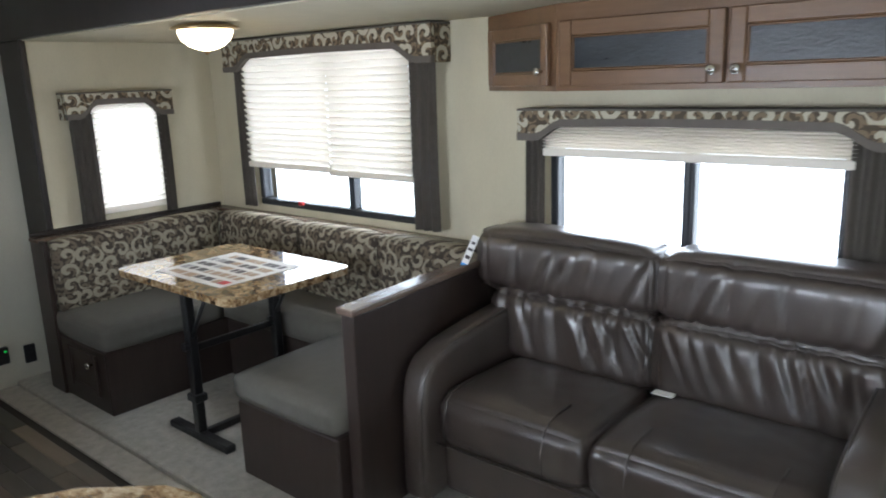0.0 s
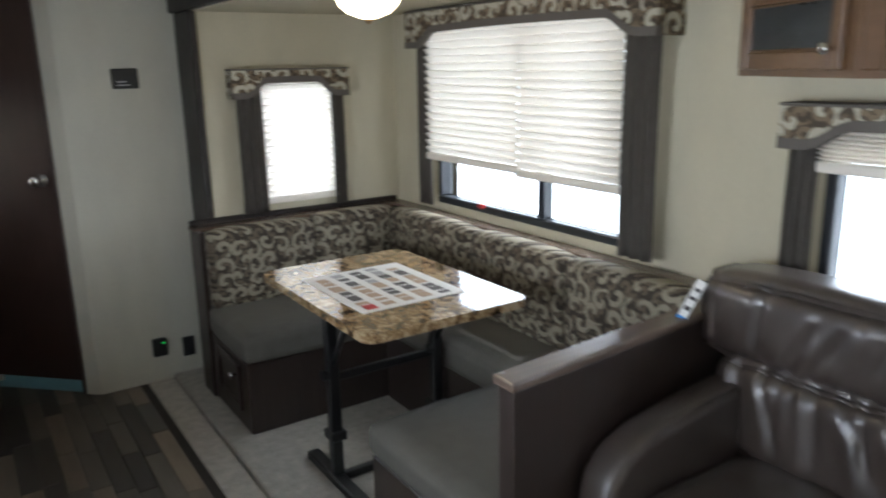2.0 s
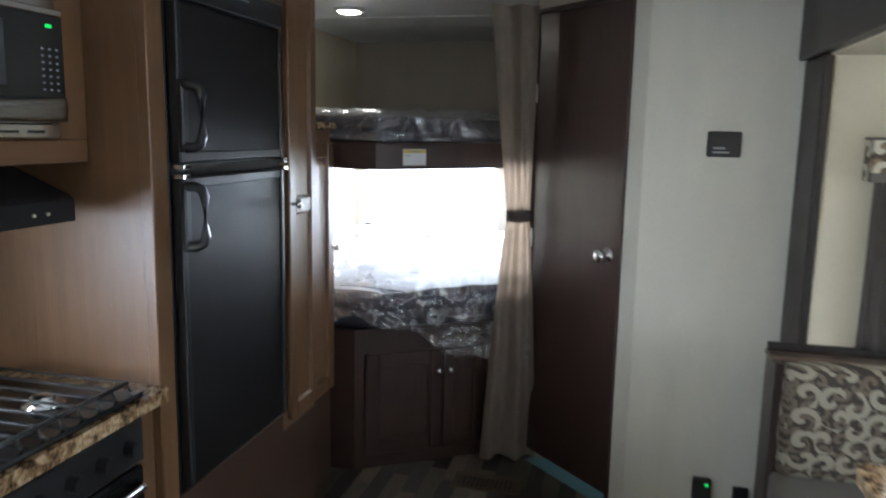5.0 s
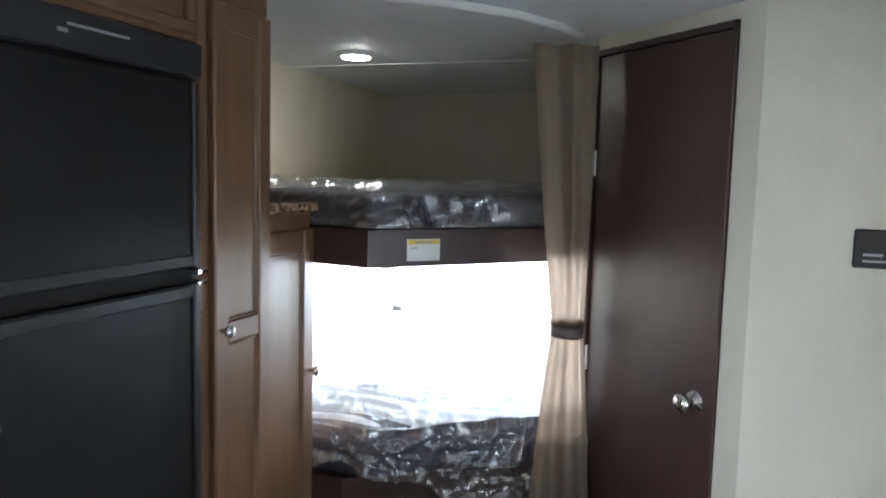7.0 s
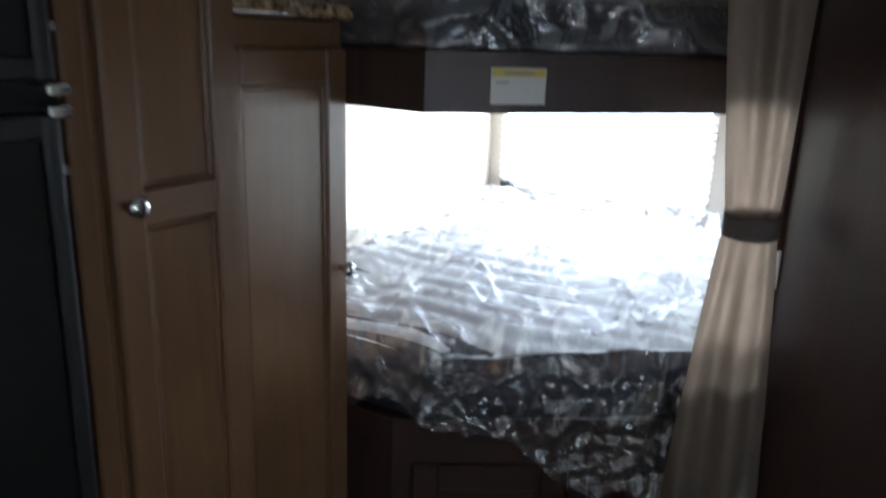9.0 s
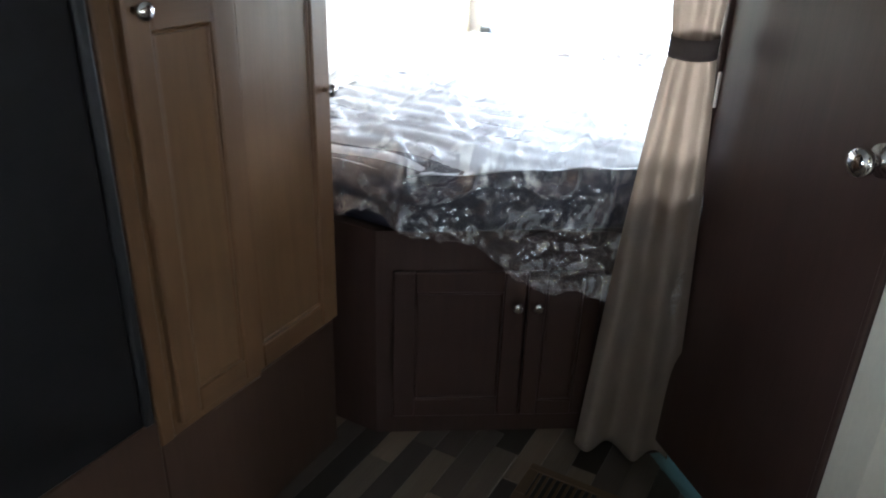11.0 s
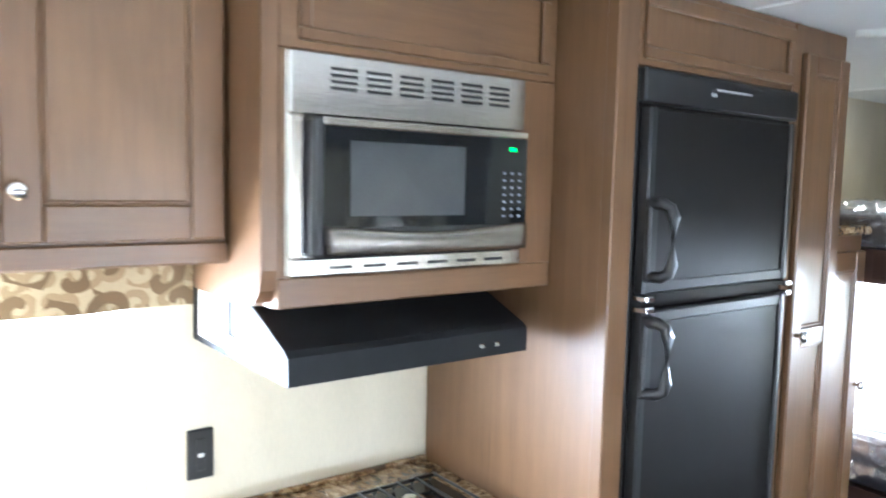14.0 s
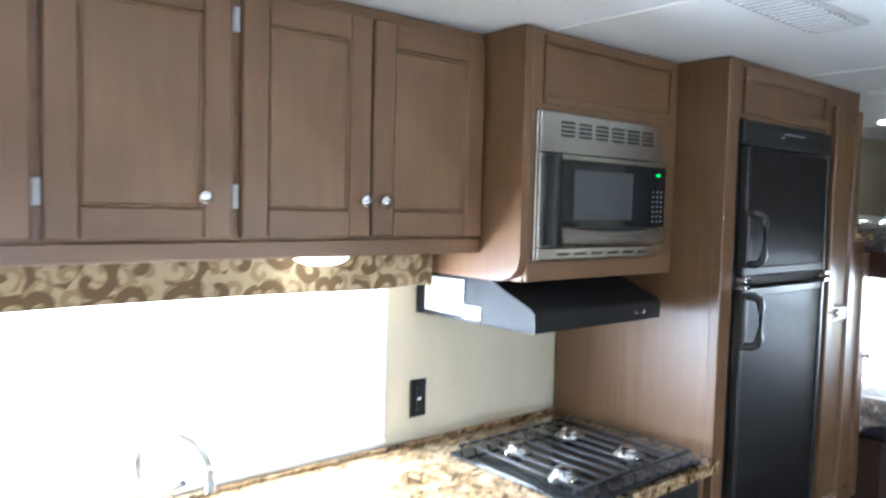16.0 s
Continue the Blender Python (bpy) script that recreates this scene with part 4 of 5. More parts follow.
def quilt(u, v):
    x = XL + 0.04 + (BX1 - XL - 0.08) * u
    y0 = front_y(M_FRONT, x) + 0.03
    y = y0 + (YB - 0.05 - y0) * v
    rib = 0.007 * abs(math.sin(y * 30 + 1.5 * noise.noise(Vector((x * 4, y * 3, 2)))))
    return Vector((x, y, 0.803 + rib + 0.025 * noise.noise(Vector((x * 2, y * 2, 0)))))


Build(MATTRESS).sheet(quilt, 40, 120, 0, 0.006).finish("ticking", low)
cr2 = crumple(11.0, 0.032)


def wrap_low(u, v):
    x = XL + 0.03 + (BX1 - XL - 0.05) * u
    y0 = front_y(M_FRONT, x)
    drop = 0.10 + 0.22 * max(0.0, min(1.0, (x - 0.30) / 0.4)) + 0.02 * math.sin(x * 25)
    if v < 0.35:
        t = v / 0.35
        p = Vector((x, y0, 0.80 - drop * (1 - t)))
        o = abs(cr2(p)) * 1.2 + 0.008
        return p + Vector((0.5 * o, -o - 0.05 * (1 - t) * min(1.0, drop * 4), 0))
    t = (v - 0.35) / 0.65
    p = Vector((x, y0 + (YB - 0.1 - y0) * t, 0.835 + 0.02 * math.sin(t * math.pi)))
    return p + Vector((0, 0, abs(cr2(p)) * 1.6))


Build(FILM).sheet(wrap_low, 170, 130).finish("wrap", low)
tagged(Build(BLACK).box(-0.345, -0.29, YB - 0.05, YB - 0.004, 0.865, 0.90, 0, 0.006).finish("window_crank"), "black window crank on the bunk window sill", "crank")

# curtain at the bunks
TB = 1.142


def bunk_drape(u, v):
    z = 0.03 + (CEIL - 0.035 - 0.03) * v
    if z > TB:
        k = (z - TB) / (CEIL - TB)
        w = 0.088 + 0.105 * k ** 0.8
        cx, cy = 0.855 - 0.035 * k, 4.505 - 0.03 * k
    else:
        k = (TB - z) / TB
        w = 0.088 + 0.16 * k ** 0.75
        cx, cy = 0.855 - 0.015 * k, 4.505 + 0.015 * k
    a = (u - 0.5)
    fold = (0.008 + 0.15 * (w - 0.088)) * math.sin(u * 2.0 * 2 * math.pi + 1.6 * noise.noise(Vector((0, 0, z * 1.5)))) + 0.012 * noise.noise(Vector((u * 5, z * 3, 1)))
    return Vector((cx + w * a + 0.3 * fold, cy + 0.45 * w * a * 0.6 - fold, z))


cur = thing("bunk_curtain", 0.855, 4.5, 0.03, "tan bunk curtain tied back with a taupe band", "curtain")
Build(BUNKDRAPE).sheet(bunk_drape, 96, 60, 0, 0.003).finish("cloth", cur)


def band(u, v):
    t = 2 * math.pi * u
    return Vector((0.855 + 0.052 * math.cos(t), 4.503 + 0.04 * math.sin(t), TB - 0.022 + 0.044 * v + 0.006 * math.sin(t)))


Build(TIE).sheet(band, 28, 3, 0, 0.003).finish("tieback", cur)
# ceiling track curving from the pantry to the door
tr = [(0.25, 3.77, CEIL - 0.008), (0.42, 3.86, CEIL - 0.008), (0.60, 4.0, CEIL - 0.008), (0.74, 4.16, CEIL - 0.008), (0.82, 4.34, CEIL - 0.008), (0.86, 4.50, CEIL - 0.008)]
tagged(Build(WHITE).tube(tr, 0.013, n=8).finish("curtain_track"), "white curved curtain track on the ceiling", "curtain track")


def downlight(x, y, label):
    e = thing("downlight", x, y, CEIL, label, "downlight", "ceiling downlights")
    m = Matrix.Translation((x, y, CEIL)) @ pose(0, 0, 0, 180)
    Build(WHITE).lathe([(0.01, 0.0), (0.072, 0.0), (0.072, 0.006), (0.058, 0.014), (0.01, 0.014)], m, n=28).finish("rim", e)
    Build(BUNKGLOW if y > 4 else COOLGLOW).lathe([(0.052, 0.013), (0.05, 0.018), (0.02, 0.022), (0.004, 0.023)], m, n=24).finish("lens", e)


downlight(0.01, 4.70, "round recessed ceiling light above the bunk, lit")
# Never in view; an extra lamp to brighten the living area.
downlight(1.25, 0.55, "round ceiling light added out of view over the living area, lit")

# ---- kitchen ----
mats = (CAB, CABH, CABP)
tall = thing("tall_cabinet", -0.1, 3.35, 0.0, "brown maple tall cabinet around the refrigerator and pantry", "cabinet")
b = Build(CAB)
FX = 0.20
b.box(XL + 0.004, FX, 2.88, 2.905, 0.002, CEIL - 0.003, 0, 0.003)
b.box(XL + 0.004, FX, 3.79, 3.815, 0.002, CEIL - 0.003, 0, 0.003)
b.box(XL + 0.004, FX, 3.545, 3.565, 0.002, CEIL - 0.003, 0, 0.002)
b.box(FX - 0.02, FX + 0.012, 2.878, 2.942, 0.002, CEIL - 0.004, 0, 0.003)
b.box(FX - 0.02, FX + 0.012, 3.543, 3.575, 0.47, CEIL - 0.004, 0, 0.003)
b.box(FX - 0.02, FX + 0.010, 2.942, 3.543, 1.87, CEIL - 0.004, 0, 0.003)
b.box(FX - 0.02, FX + 0.008, 3.575, 3.816, 0.47, CEIL - 0.004, 0, 0.003)
b.finish("body", tall)
# Lower fronts in darkened maple: the shade down here is coloured in.
Build(BASESHADED).box(FX - 0.02, FX + 0.010, 2.942, 3.543, 0.002, 0.535, 0, 0.003).box(FX - 0.02, FX + 0.006, 3.545, 3.816, 0.002, 0.468, 0, 0.003).finish("base_panel", tall)
b = Build(CAB, CABH)
mT = face_at(FX + 0.010, 2.955, 1.885, 1, 0)
for q in ((0, 0.575, 0, 0.025), (0, 0.575, 0.105, 0.135), (0, 0.025, 0.025, 0.105), (0.55, 0.575, 0.025, 0.105)):
    b.box(q[0], q[1], 0, 0.012, q[2], q[3], 0, 0.003, mT)
b.finish("top_panel", tall)
mPn = face_at(FX + 0.008, 3.582, 0.50, 1, 0)
cabinet_door(mPn, 0.222, 1.47, tall, mats, None, panels=2, rail=0.05)
knob(mPn, 0.02, 0.745, tall, 0.02)
Build(DARKWOOD).box(FX - 0.02, FX + 0.014, 2.99, 3.10, 0.06, 0.16, 0, 0.003).finish("vent_plate", tall)

HANDLE = plain("handle_plastic", (0.014, 0.013, 0.013), 0.36, var=0.15)
fr = thing("refrigerator", -0.05, 3.24, 0.54, "black two-door refrigerator with looped handles", "refrigerator")
b = Build(FRIDGEBLACK)
b.box(XL + 0.05, FX + 0.01, 2.945, 3.54, 0.54, 1.867, 0, 0.004)
b.finish("body", fr)
Build(BLACK, GREY).box(FX + 0.01, FX + 0.03, 2.945, 3.54, 1.795, 1.867, 0, 0.004).box(FX + 0.03, FX + 0.031, 3.19, 3.33, 1.838, 1.843, 1, 0).box(FX + 0.03, FX + 0.031, 3.17, 3.19, 1.825, 1.832, 1, 0).finish("control_panel", fr)
for z0, z1, hz in ((1.40, 1.787, 1.42), (0.555, 1.365, 1.155)):
    b = Build(FRIDGEBLACK, BLACK)
    b.box(FX + 0.012, FX + 0.034, 2.975, 3.50, z0, z1, 0, 0.006)
    b.box(FX + 0.010, FX + 0.040, 2.955, 2.978, z0, z1, 1, 0.004)
    b.box(FX + 0.010, FX + 0.040, 3.498, 3.518, z0, z1, 1, 0.004)
    b.box(FX + 0.012, FX + 0.036, 2.955, 3.518, z0 if z0 > 1 else z1 - 0.03, z0 + 0.03 if z0 > 1 else z1, 1, 0.005)
    d = b.finish("door", fr)
    h0, h1 = (1.44, 1.59) if z0 > 1 else (1.195, 1.345)
    b = Build(HANDLE)
    b.tube([(FX + 0.045, 2.963, h0), (FX + 0.068, 2.970, h0), (FX + 0.080, 2.978, h0 + 0.008), (FX + 0.085, 2.983, h0 + 0.026), (FX + 0.085, 2.983, h1 - 0.026), (FX + 0.080, 2.978, h1 - 0.008), (FX + 0.068, 2.970, h1), (FX + 0.045, 2.963, h1)], 0.0125, n=12)
    b.box(FX + 0.034, FX + 0.052, 2.952, 2.978, h0 - 0.012, h1 + 0.012, 0, 0.004)
    b.finish("handle", d)
for z in (1.368, 1.392):
    for y in (3.515, 2.968):
        Build(CHROME).box(FX + 0.012, FX + 0.05, y - 0.014, y + 0.014, z - 0.007, z + 0.007, 0, 0.003).finish("hinge", fr)
for z in (1.30, 1.46):
    Build(CHROME).cyl((FX + 0.012, 3.525, z), (FX + 0.03, 3.525, z), 0.006).finish("screw", fr)

wd = thing("wardrobe_cabinet", -0.1, 4.03, 0.0, "brown maple lower wardrobe with granite-look top", "cabinet")
WX = 0.125
Build(CAB).box(XL + 0.004, WX, 3.818, 4.178, 0.40, 1.49, 0, 0.004).finish("body", wd)
# Lower part of the wardrobe, its shade given by the darker wood.
Build(BASESHADED).box(XL + 0.004, WX - 0.002, 3.818, 4.178, 0.002, 0.398, 0, 0.004).finish("base_panel", wd)
Build(GRANITE).box(XL + 0.004, WX + 0.03, 3.818, 4.18, 1.492, 1.522, 0, 0.006).finish("top", wd)
mW = face_at(WX, 3.835, 0.42, 1, 0)
cabinet_door(mW, 0.335, 1.02, wd, mats, (0.31, 0.595), panels=1, rail=0.06)

# microwave cabinet
mc = thing("microwave_cabinet", -0.2, 2.54, 1.40, "brown maple wall cabinet holding the microwave", "cabinet")
MX = 0.045
b = Build(CAB, CABH)
prof = [(XL + 0.004, 1.40), (MX - 0.07, 1.40), (MX - 0.03, 1.412), (MX - 0.008, 1.435), (MX, 1.47), (MX, CEIL - 0.004), (XL + 0.004, CEIL - 0.004)]
b.prism(prof, 2.205, 2.235, 1, 0)
b.box(XL + 0.004, MX - 0.02, 2.235, 2.876, 1.40, 1.425, 1, 0.002)
b.box(MX - 0.02, MX, 2.235, 2.876, 1.402, 1.455, 1, 0.003)
b.box(MX - 0.02, MX, 2.235, 2.876, 1.84, CEIL - 0.004, 1, 0.003)
b.box(MX - 0.02, MX, 2.235, 2.25, 1.455, 1.84, 0, 0.002)
b.box(MX - 0.02, MX, 2.77, 2.876, 1.455, 1.84, 0, 0.002)
b.finish("body", mc)
b = Build(CAB, CABH)
mT = face_at(MX, 2.27, 1.855, 1, 0)
for q in ((0, 0.575, 0, 0.022), (0, 0.575, 0.15, 0.175), (0, 0.022, 0.022, 0.15), (0.553, 0.575, 0.022, 0.15)):
    b.box(q[0], q[1], 0, 0.012, q[2], q[3], 0, 0.003, mT)
b.finish("top_panel", mc)
mwv = thing("microwave", 0.0, 2.5, 1.46, "stainless steel built-in microwave with black glass door", "microwave")
mM = face_at(MX, 2.245, 1.458, 1, 0)
w, h = 0.522, 0.378
b = Build(STEEL, BLACK)
b.box(0, w, -0.30, 0.010, 0, h, 0, 0.003, mM)
b.box(0, w, 0.010, 0.024, h - 0.105, h, 0, 0.003, mM)
b.box(0, w, 0.010, 0.022, 0, 0.032, 0, 0.003, mM)
b.box(0, 0.028, 0.010, 0.022, 0.032, h - 0.105, 0, 0.003, mM)
for c in range(6):
    u = 0.075 + c * 0.07
    for r in range(4):
        b.box(u, u + 0.05, 0.023, 0.0255, h - 0.06 + r * 0.011, h - 0.055 + r * 0.011, 1, 0, mM)
    b.box(u, u + 0.045, 0.021, 0.0235, 0.012, 0.017, 1, 0, mM)
b.finish("trim", mwv)
b = Build(STEEL, GLASSBLACK, BLACK)
b.box(0.03, 0.505, 0.010, 0.05, 0.035, h - 0.108, 2, 0.006, mM)
b.box(0.048, 0.505, 0.050, 0.054, h - 0.122, h - 0.108, 0, 0.002, mM)
b.box(0.048, 0.505, 0.050, 0.0525, 0.085, h - 0.123, 1, 0.001, mM)
b.box(0.085, 0.36, 0.0525, 0.0532, 0.093, h - 0.135, 1, 0, mM)
d = b.finish("door", mwv)


def smile(a, c):
    u = 0.048 + 0.457 * a
    top = 0.09 - 0.014 * math.sin(math.pi * a)
    return mM @ Vector((u, 0.0535 + 0.004 * math.sin(math.pi * c), 0.037 + (top - 0.037) * c))


Build(STEEL).sheet(smile, 24, 6, 0, 0.002).finish("handle_strip", d)
WINGLASS = plain("mesh_glass", (0.055, 0.058, 0.06), 0.15, var=0.1, bumps=0)
Build(WINGLASS).box(0.097, 0.345, 0.0532, 0.0542, 0.105, h - 0.145, 0, 0, mM).finish("window", d)
Build(GREEN).box(0.456, 0.474, 0.0525, 0.0535, h - 0.148, h - 0.141, 0, 0, mM).finish("display", d)
KEYINK = plain("key_print", (0.16, 0.17, 0.19), 0.4, bumps=0)
b = Build(KEYINK)
for r in range(7):
    for c in range(3):
        b.box(0.441 + c * 0.02, 0.4485 + c * 0.02, 0.0525, 0.0532, 0.10 + r * 0.014, 0.1045 + r * 0.014, 0, 0, mM)
tagged(b.finish("keypad", d), kind="stuff")

HOODBLACK = plain("hood_enamel", (0.011, 0.011, 0.012), 0.5, var=0.15)
HOODBLACK.node_tree.nodes["Principled BSDF"].inputs["Specular IOR Level"].default_value = 0.2
hood = thing("range_hood", -0.15, 2.52, 1.265, "black range hood under the microwave cabinet", "range hood")
b = Build(HOODBLACK)
b.prism([(XL + 0.004, 1.268), (0.07, 1.272), (0.07, 1.322), (0.055, 1.332), (-0.10, 1.396), (XL + 0.004, 1.396)], 2.242, 2.79, 1)
b.finish("body", hood)
for y in (2.66, 2.70):
    Build(CHROME).box(0.069, 0.074, y, y + 0.012, 1.29, 1.30, 0, 0.002).finish("switch", hood)
sticker = Build(PAPER, INKTAN).box(-0.37, -0.20, 2.2385, 2.2415, 1.285, 1.385, 0, 0).box(-0.20, -0.13, 2.2385, 2.2415, 1.28, 1.315, 0, 0).box(-0.36, -0.28, 2.2375, 2.2385, 1.35, 1.36, 1, 0).box(-0.35, -0.26, 2.2375, 2.2385, 1.32, 1.323, 1, 0).finish("energy_label")
tagged(sticker, "white printed label sheets on the hood side", "label")

# wall cabinets
wc = thing("wall_cabinet", -0.26, 1.4, 1.475, "brown maple wall cabinets with chrome knobs above the sink", "cabinet")
KX = -0.105
b = Build(CAB, CABH)
b.box(XL + 0.004, KX, 0.30, 2.203, 1.475, CEIL - 0.003, 1, 0.004)
b.box(KX - 0.02, KX + 0.010, 0.30, 2.203, 1.470, 1.51, 1, 0.004)
b.finish("body", wc)
for y0, w, kn in ((1.525, 0.318, 0.29), (1.847, 0.348, 0.022), (1.16, 0.345, 0.28), (0.80, 0.345, 0.03), (0.44, 0.345, 0.31)):
    cabinet_door(face_at(KX, y0, 1.515, 1, 0), w, 0.50, wc, mats, (kn, 0.082), rail=0.06)
for z in (1.575, 1.93):
    for y in (1.515, 1.152):
        Build(GREY).box(KX, KX + 0.012, y - 0.007, y + 0.007, z, z + 0.05, 0, 0.002).finish("hinge", wc)
kv = valance(M_KIT, 0.0, 1.505, 1.466 - hK, 1.355 - hK, 1.365 - hK, 0.2, 0.12, "scroll-patterned valance under the wall cabinets", 0)
ul = thing("under_cabinet_light", -0.22, 1.75, 1.475, "round white lit lamp beneath the wall cabinet", "lamp")
mU = Matrix.Translation((-0.2, 1.78, 1.474)) @ pose(0, 0, 0, 180)
Build(WHITE).lathe([(0.02, 0), (0.075, 0), (0.075, 0.008), (0.02, 0.008)], mU, n=28).finish("rim", ul)
Build(COOLGLOW).lathe([(0.066, 0.008), (0.062, 0.018), (0.04, 0.028), (0.006, 0.031)], mU, n=28).finish("lens", ul)
ko = thing("wall_socket", XL, 2.25, 0.95, "black double wall socket above the counter", "socket", "wall sockets")
Build(BLACK, PAPER).box(XL, XL + 0.01, 2.225, 2.285, 0.945, 1.06, 0, 0.003).box(XL + 0.01, XL + 0.013, 2.245, 2.265, 0.965, 1.04, 0, 0.002).box(XL + 0.0125, XL + 0.0145, 2.248, 2.262, 0.997, 1.006, 1, 0.001).finish("plate", ko)

# counter with peninsula
CZ = 0.862
ct = thing("kitchen_counter", 0.0, 1.9, 0.0, "brown maple base cabinets with granite-look worktop and peninsula", "counter")
out = [(XL + 0.004, 2.876), (0.235, 2.876), (0.235, 1.42), (0.36, 1.30), (0.72, 1.295), (0.83, 1.225), (0.925, 1.115), (0.945, 1.045), (0.925, 0.97), (0.84, 0.86), (0.74, 0.78), (0.60, 0.76), (XL + 0.004, 0.76)]
Build(GRANITE).prism(out, CZ - 0.035, CZ, 2).finish("worktop", ct)
Build(GRANITE).box(XL + 0.004, XL + 0.02, 0.76, 2.876, CZ, CZ + 0.012, 0, 0.002).finish("backsplash", ct)
b = Build(CAB)
b.box(XL + 0.004, 0.205, 1.25, 2.22, 0.002, CZ - 0.036, 0, 0.004)
b.box(XL + 0.004, 0.68, 0.82, 1.249, 0.002, CZ - 0.036, 0, 0.004)
b.box(XL + 0.004, 0.19, 2.221, 2.30, 0.002, CZ - 0.036, 0, 0.003)
b.finish("body", ct)
Build(CAB).box(XL + 0.004, 0.19, 2.80, 2.876, 0.002, CZ - 0.036, 0, 0.003).finish("filler", ct)
for y0 in (1.46, 1.84):
    cabinet_door(face_at(0.205, y0, 0.10, 1, 0), 0.36, 0.66, ct, mats, (0.33 if y0 < 1.6 else 0.03, 0.6), rail=0.06)

ov = thing("oven", 0.0, 2.55, 0.15, "black gas oven below the cooktop", "oven")
b = Build(BLACK, GLASSBLACK, CHROME)
b.box(XL + 0.02, 0.20, 2.303, 2.797, 0.12, CZ - 0.037, 0, 0.004)
b.box(0.20, 0.222, 2.31, 2.79, 0.14, 0.70, 1, 0.006)
b.box(0.20, 0.225, 2.31, 2.79, 0.71, 0.82, 0, 0.006)
b.tube([(0.222, 2.34, 0.67), (0.255, 2.36, 0.67), (0.255, 2.74, 0.67), (0.222, 2.76, 0.67)], 0.009, 2)
for i in range(5):
    b.cyl((0.225, 2.37 + i * 0.09, 0.765), (0.25, 2.37 + i * 0.09, 0.765), 0.018, 0)
b.finish("body", ov)
Build(CAB).box(XL + 0.02, 0.19, 2.303, 2.797, 0.002, 0.118, 0, 0.003).finish("plinth", ct)

ck = thing("cooktop", -0.03, 2.55, CZ, "black gas cooktop with chrome burners and wire grates", "cooktop")
Build(GLASSBLACK).box(-0.265, 0.225, 2.255, 2.80, CZ + 0.001, CZ + 0.014, 0, 0.005).finish("tray", ck)
for x, y in ((-0.15, 2.42), (-0.15, 2.66), (0.07, 2.37), (0.07, 2.66)):
    m = Matrix.Translation((x, y, CZ + 0.014))
    Build(CHROME).lathe([(0.045, 0), (0.047, 0.006), (0.03, 0.012), (0.03, 0.02), (0.022, 0.026), (0.004, 0.028)], m, n=20).finish("burner", ck)
b = Build(BLACKMETAL)
for y in [2.29 + i * 0.054 for i in range(10)]:
    b.tube([(-0.25, y, CZ + 0.018), (-0.235, y, CZ + 0.04), (0.19, y, CZ + 0.04), (0.205, y, CZ + 0.018)], 0.0035, n=6)
b.tube([(-0.235, 2.27, CZ + 0.036), (-0.235, 2.785, CZ + 0.036)], 0.005, n=6)
b.tube([(0.19, 2.27, CZ + 0.036), (0.19, 2.785, CZ + 0.036)], 0.005, n=6)
b.finish("grate", ck)

fc = thing("faucet", -0.34, 1.42, CZ, "tall white gooseneck kitchen faucet", "faucet")
arc = [(-0.34, 1.40, CZ), (-0.34, 1.40, CZ + 0.14)] + [(-0.34 + 0.08 * (1 - math.cos(radians(a))), 1.40 + 0.05 * (1 - math.cos(radians(a))), CZ + 0.14 + 0.075 * math.sin(radians(a))) for a in range(15, 181, 15)] + [(-0.18, 1.50, CZ + 0.10)]
Build(STEEL).tube(arc, 0.011).lathe([(0.028, 0), (0.028, 0.008), (0.016, 0.02), (0.012, 0.04)], Matrix.Translation((-0.34, 1.40, CZ))).finish("spout", fc)
Build(STEEL).tube([(-0.34, 1.47, CZ), (-0.34, 1.47, CZ + 0.06), (-0.30, 1.49, CZ + 0.085)], 0.009).finish("handle", fc)
sk = thing("sink", -0.05, 1.42, CZ - 0.03, "steel inset kitchen sink with rolled rim", "sink")
b = Build(STEEL)
for q in ((-0.27, 0.13, 1.12, 1.14), (-0.27, 0.13, 1.68, 1.70), (-0.27, -0.25, 1.14, 1.68), (0.11, 0.13, 1.14, 1.68)):
    b.box(q[0], q[1], q[2], q[3], CZ + 0.0005, CZ + 0.006, 0, 0.002)
b.box(-0.25, 0.11, 1.14, 1.68, CZ + 0.0005, CZ + 0.002, 0, 0)
b.finish("rim", sk)

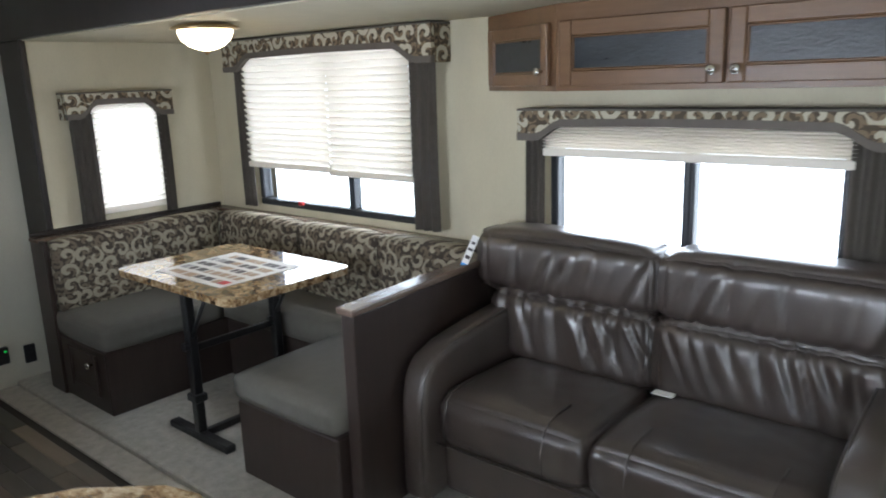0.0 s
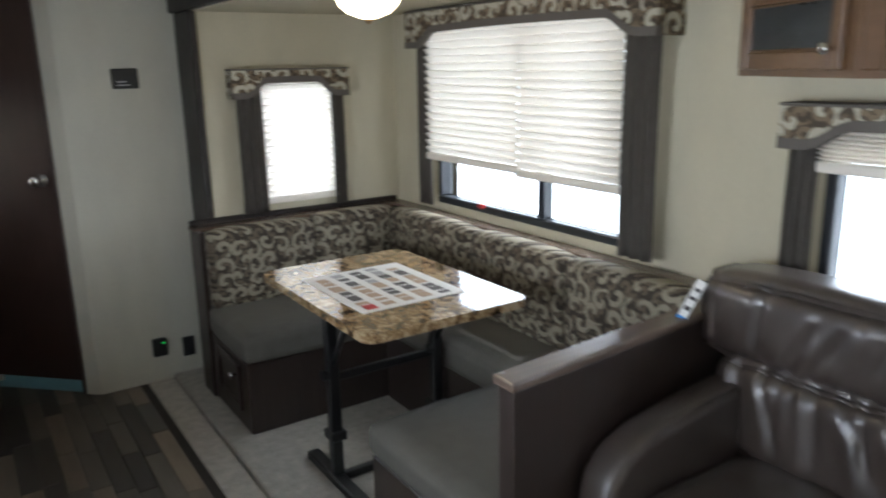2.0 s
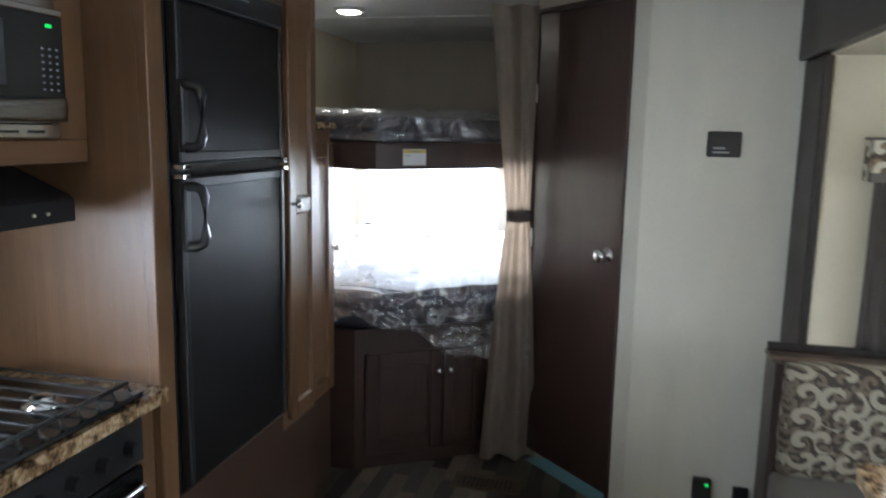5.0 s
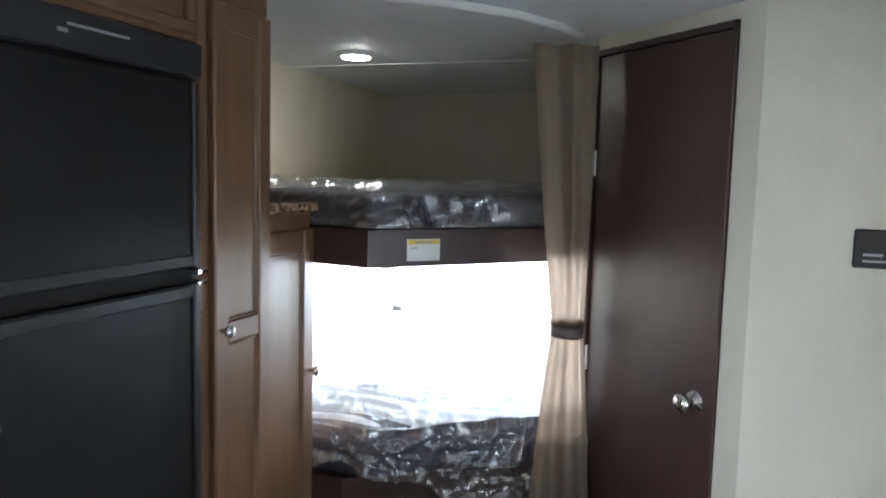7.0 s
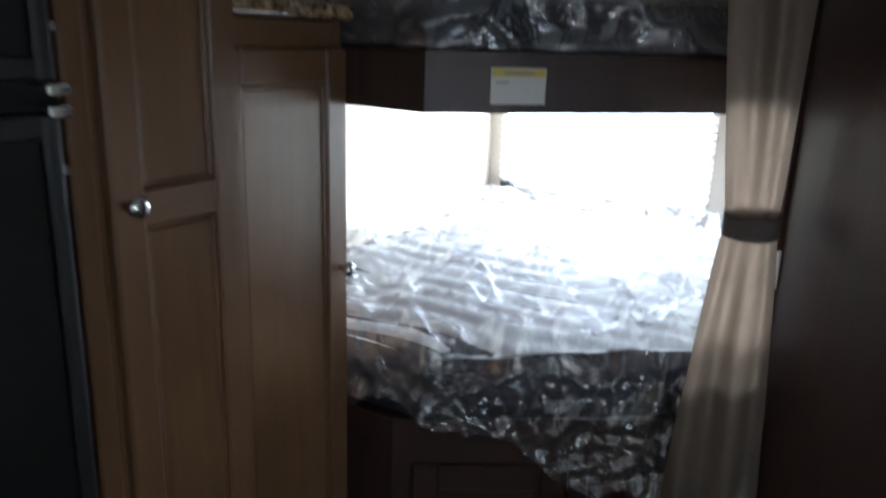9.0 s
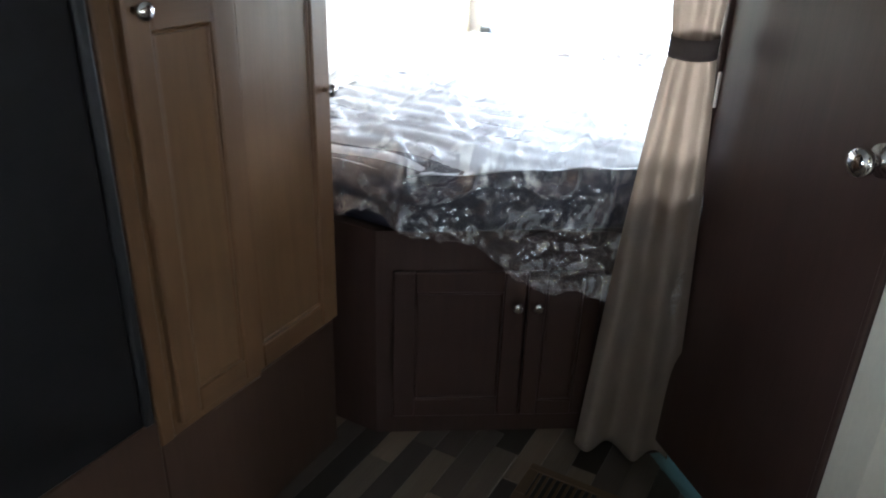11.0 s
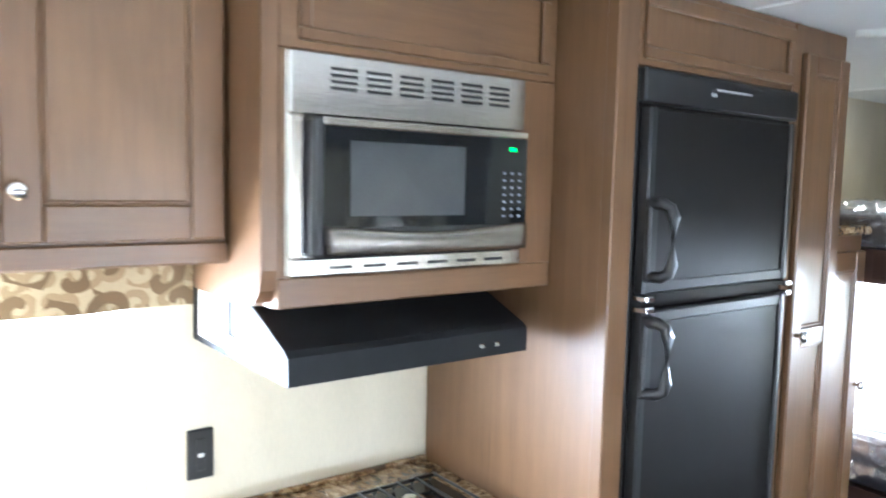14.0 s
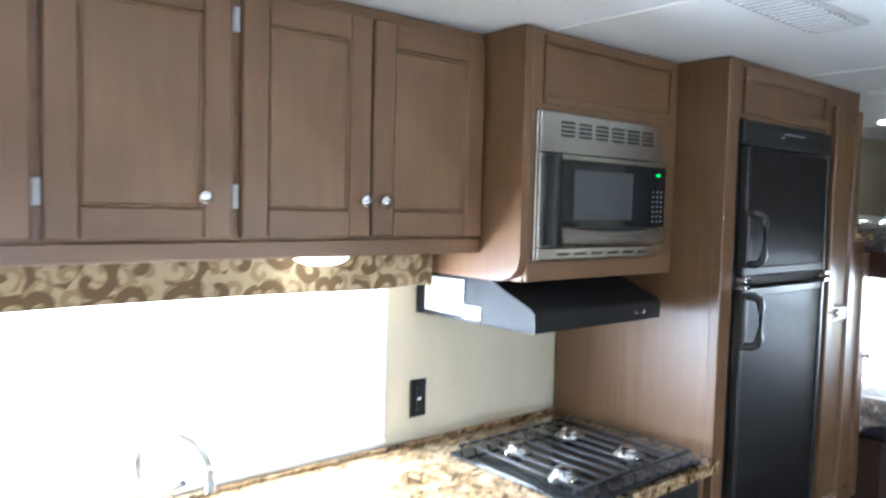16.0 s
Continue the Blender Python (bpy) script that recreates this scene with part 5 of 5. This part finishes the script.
vt = thing("ceiling_vent", 0.61, 2.42, CEIL, "white louvred ceiling air vent", "vent")
# White plastic greyed: the vent's shade sits in its base colour.
b = Build(plain("vent_plastic_shaded", (0.50, 0.50, 0.50), 0.5, var=0.05))
b.box(0.49, 0.625, 2.33, 2.75, CEIL - 0.008, CEIL, 0, 0.003)
for i in range(15):
    b.box(0.503, 0.612, 2.342 + i * 0.027, 2.352 + i * 0.027, CEIL - 0.013, CEIL - 0.007, 0, 0.002)
b.finish("grille", vt)

BRONZE = plain("bronze_register", (0.16, 0.115, 0.07), 0.4, metal=0.6)
rg = thing("floor_register", 0.79, 4.30, 0.0, "brown metal floor heating register", "vent")
mR = pose(0.79, 4.30, 0.0, 0, 0, 0)
b = Build(BRONZE)
for q in ((-0.15, 0.15, -0.075, -0.05), (-0.15, 0.15, 0.05, 0.075), (-0.15, -0.12, -0.05, 0.05), (0.12, 0.15, -0.05, 0.05)):
    b.box(q[0], q[1], q[2], q[3], 0.0005, 0.006, 0, 0.002, mR)
for i in range(12):
    b.box(-0.115 + i * 0.02, -0.107 + i * 0.02, -0.051, 0.051, 0.0005, 0.004, 0, 0, mR)
b.finish("grille", rg)
Build(BLACK).box(-0.12, 0.12, -0.05, 0.05, 0.0002, 0.001, 0, 0, mR).finish("well", rg)

# ---- floor planks ----
random.seed(11)
plank_mesh = {}
PW = 0.072


def plank_data(L):
    if L not in plank_mesh:
        b = Build(PLANK)
        b.box(-PW / 2 + 0.001, PW / 2 - 0.001, -L / 2 + 0.0012, L / 2 - 0.0012, -0.006, 0.0, 0, 0.0015)
        me = bpy.data.meshes.new("plank")
        b.bm.to_mesh(me)
        b.bm.free()
        me.materials.append(PLANK)
        plank_mesh[L] = me
    return plank_mesh[L]


rest = Build(PLANK)
x = XL + PW / 2 + 0.003
while x < 1.56:
    y = -0.6 - random.random() * 0.5
    while y < 4.8:
        L = random.choice((0.32, 0.42, 0.55))
        drop = random.uniform(-0.0008, 0.0)
        if y > 1.0 and x > 0.1 and y + L < 4.85:
            ob = new("plank", plank_data(L))
            ob.location = (x, y + L / 2, drop)
            attach(ob, floor)
        elif y + L < 4.85:
            rest.box(x - PW / 2 + 0.001, x + PW / 2 - 0.001, y + 0.0012, y + L - 0.0012, -0.006, drop, 0, 0.0015)
        y += L
    x += PW
tagged(rest.finish("planks", floor), kind="stuff")
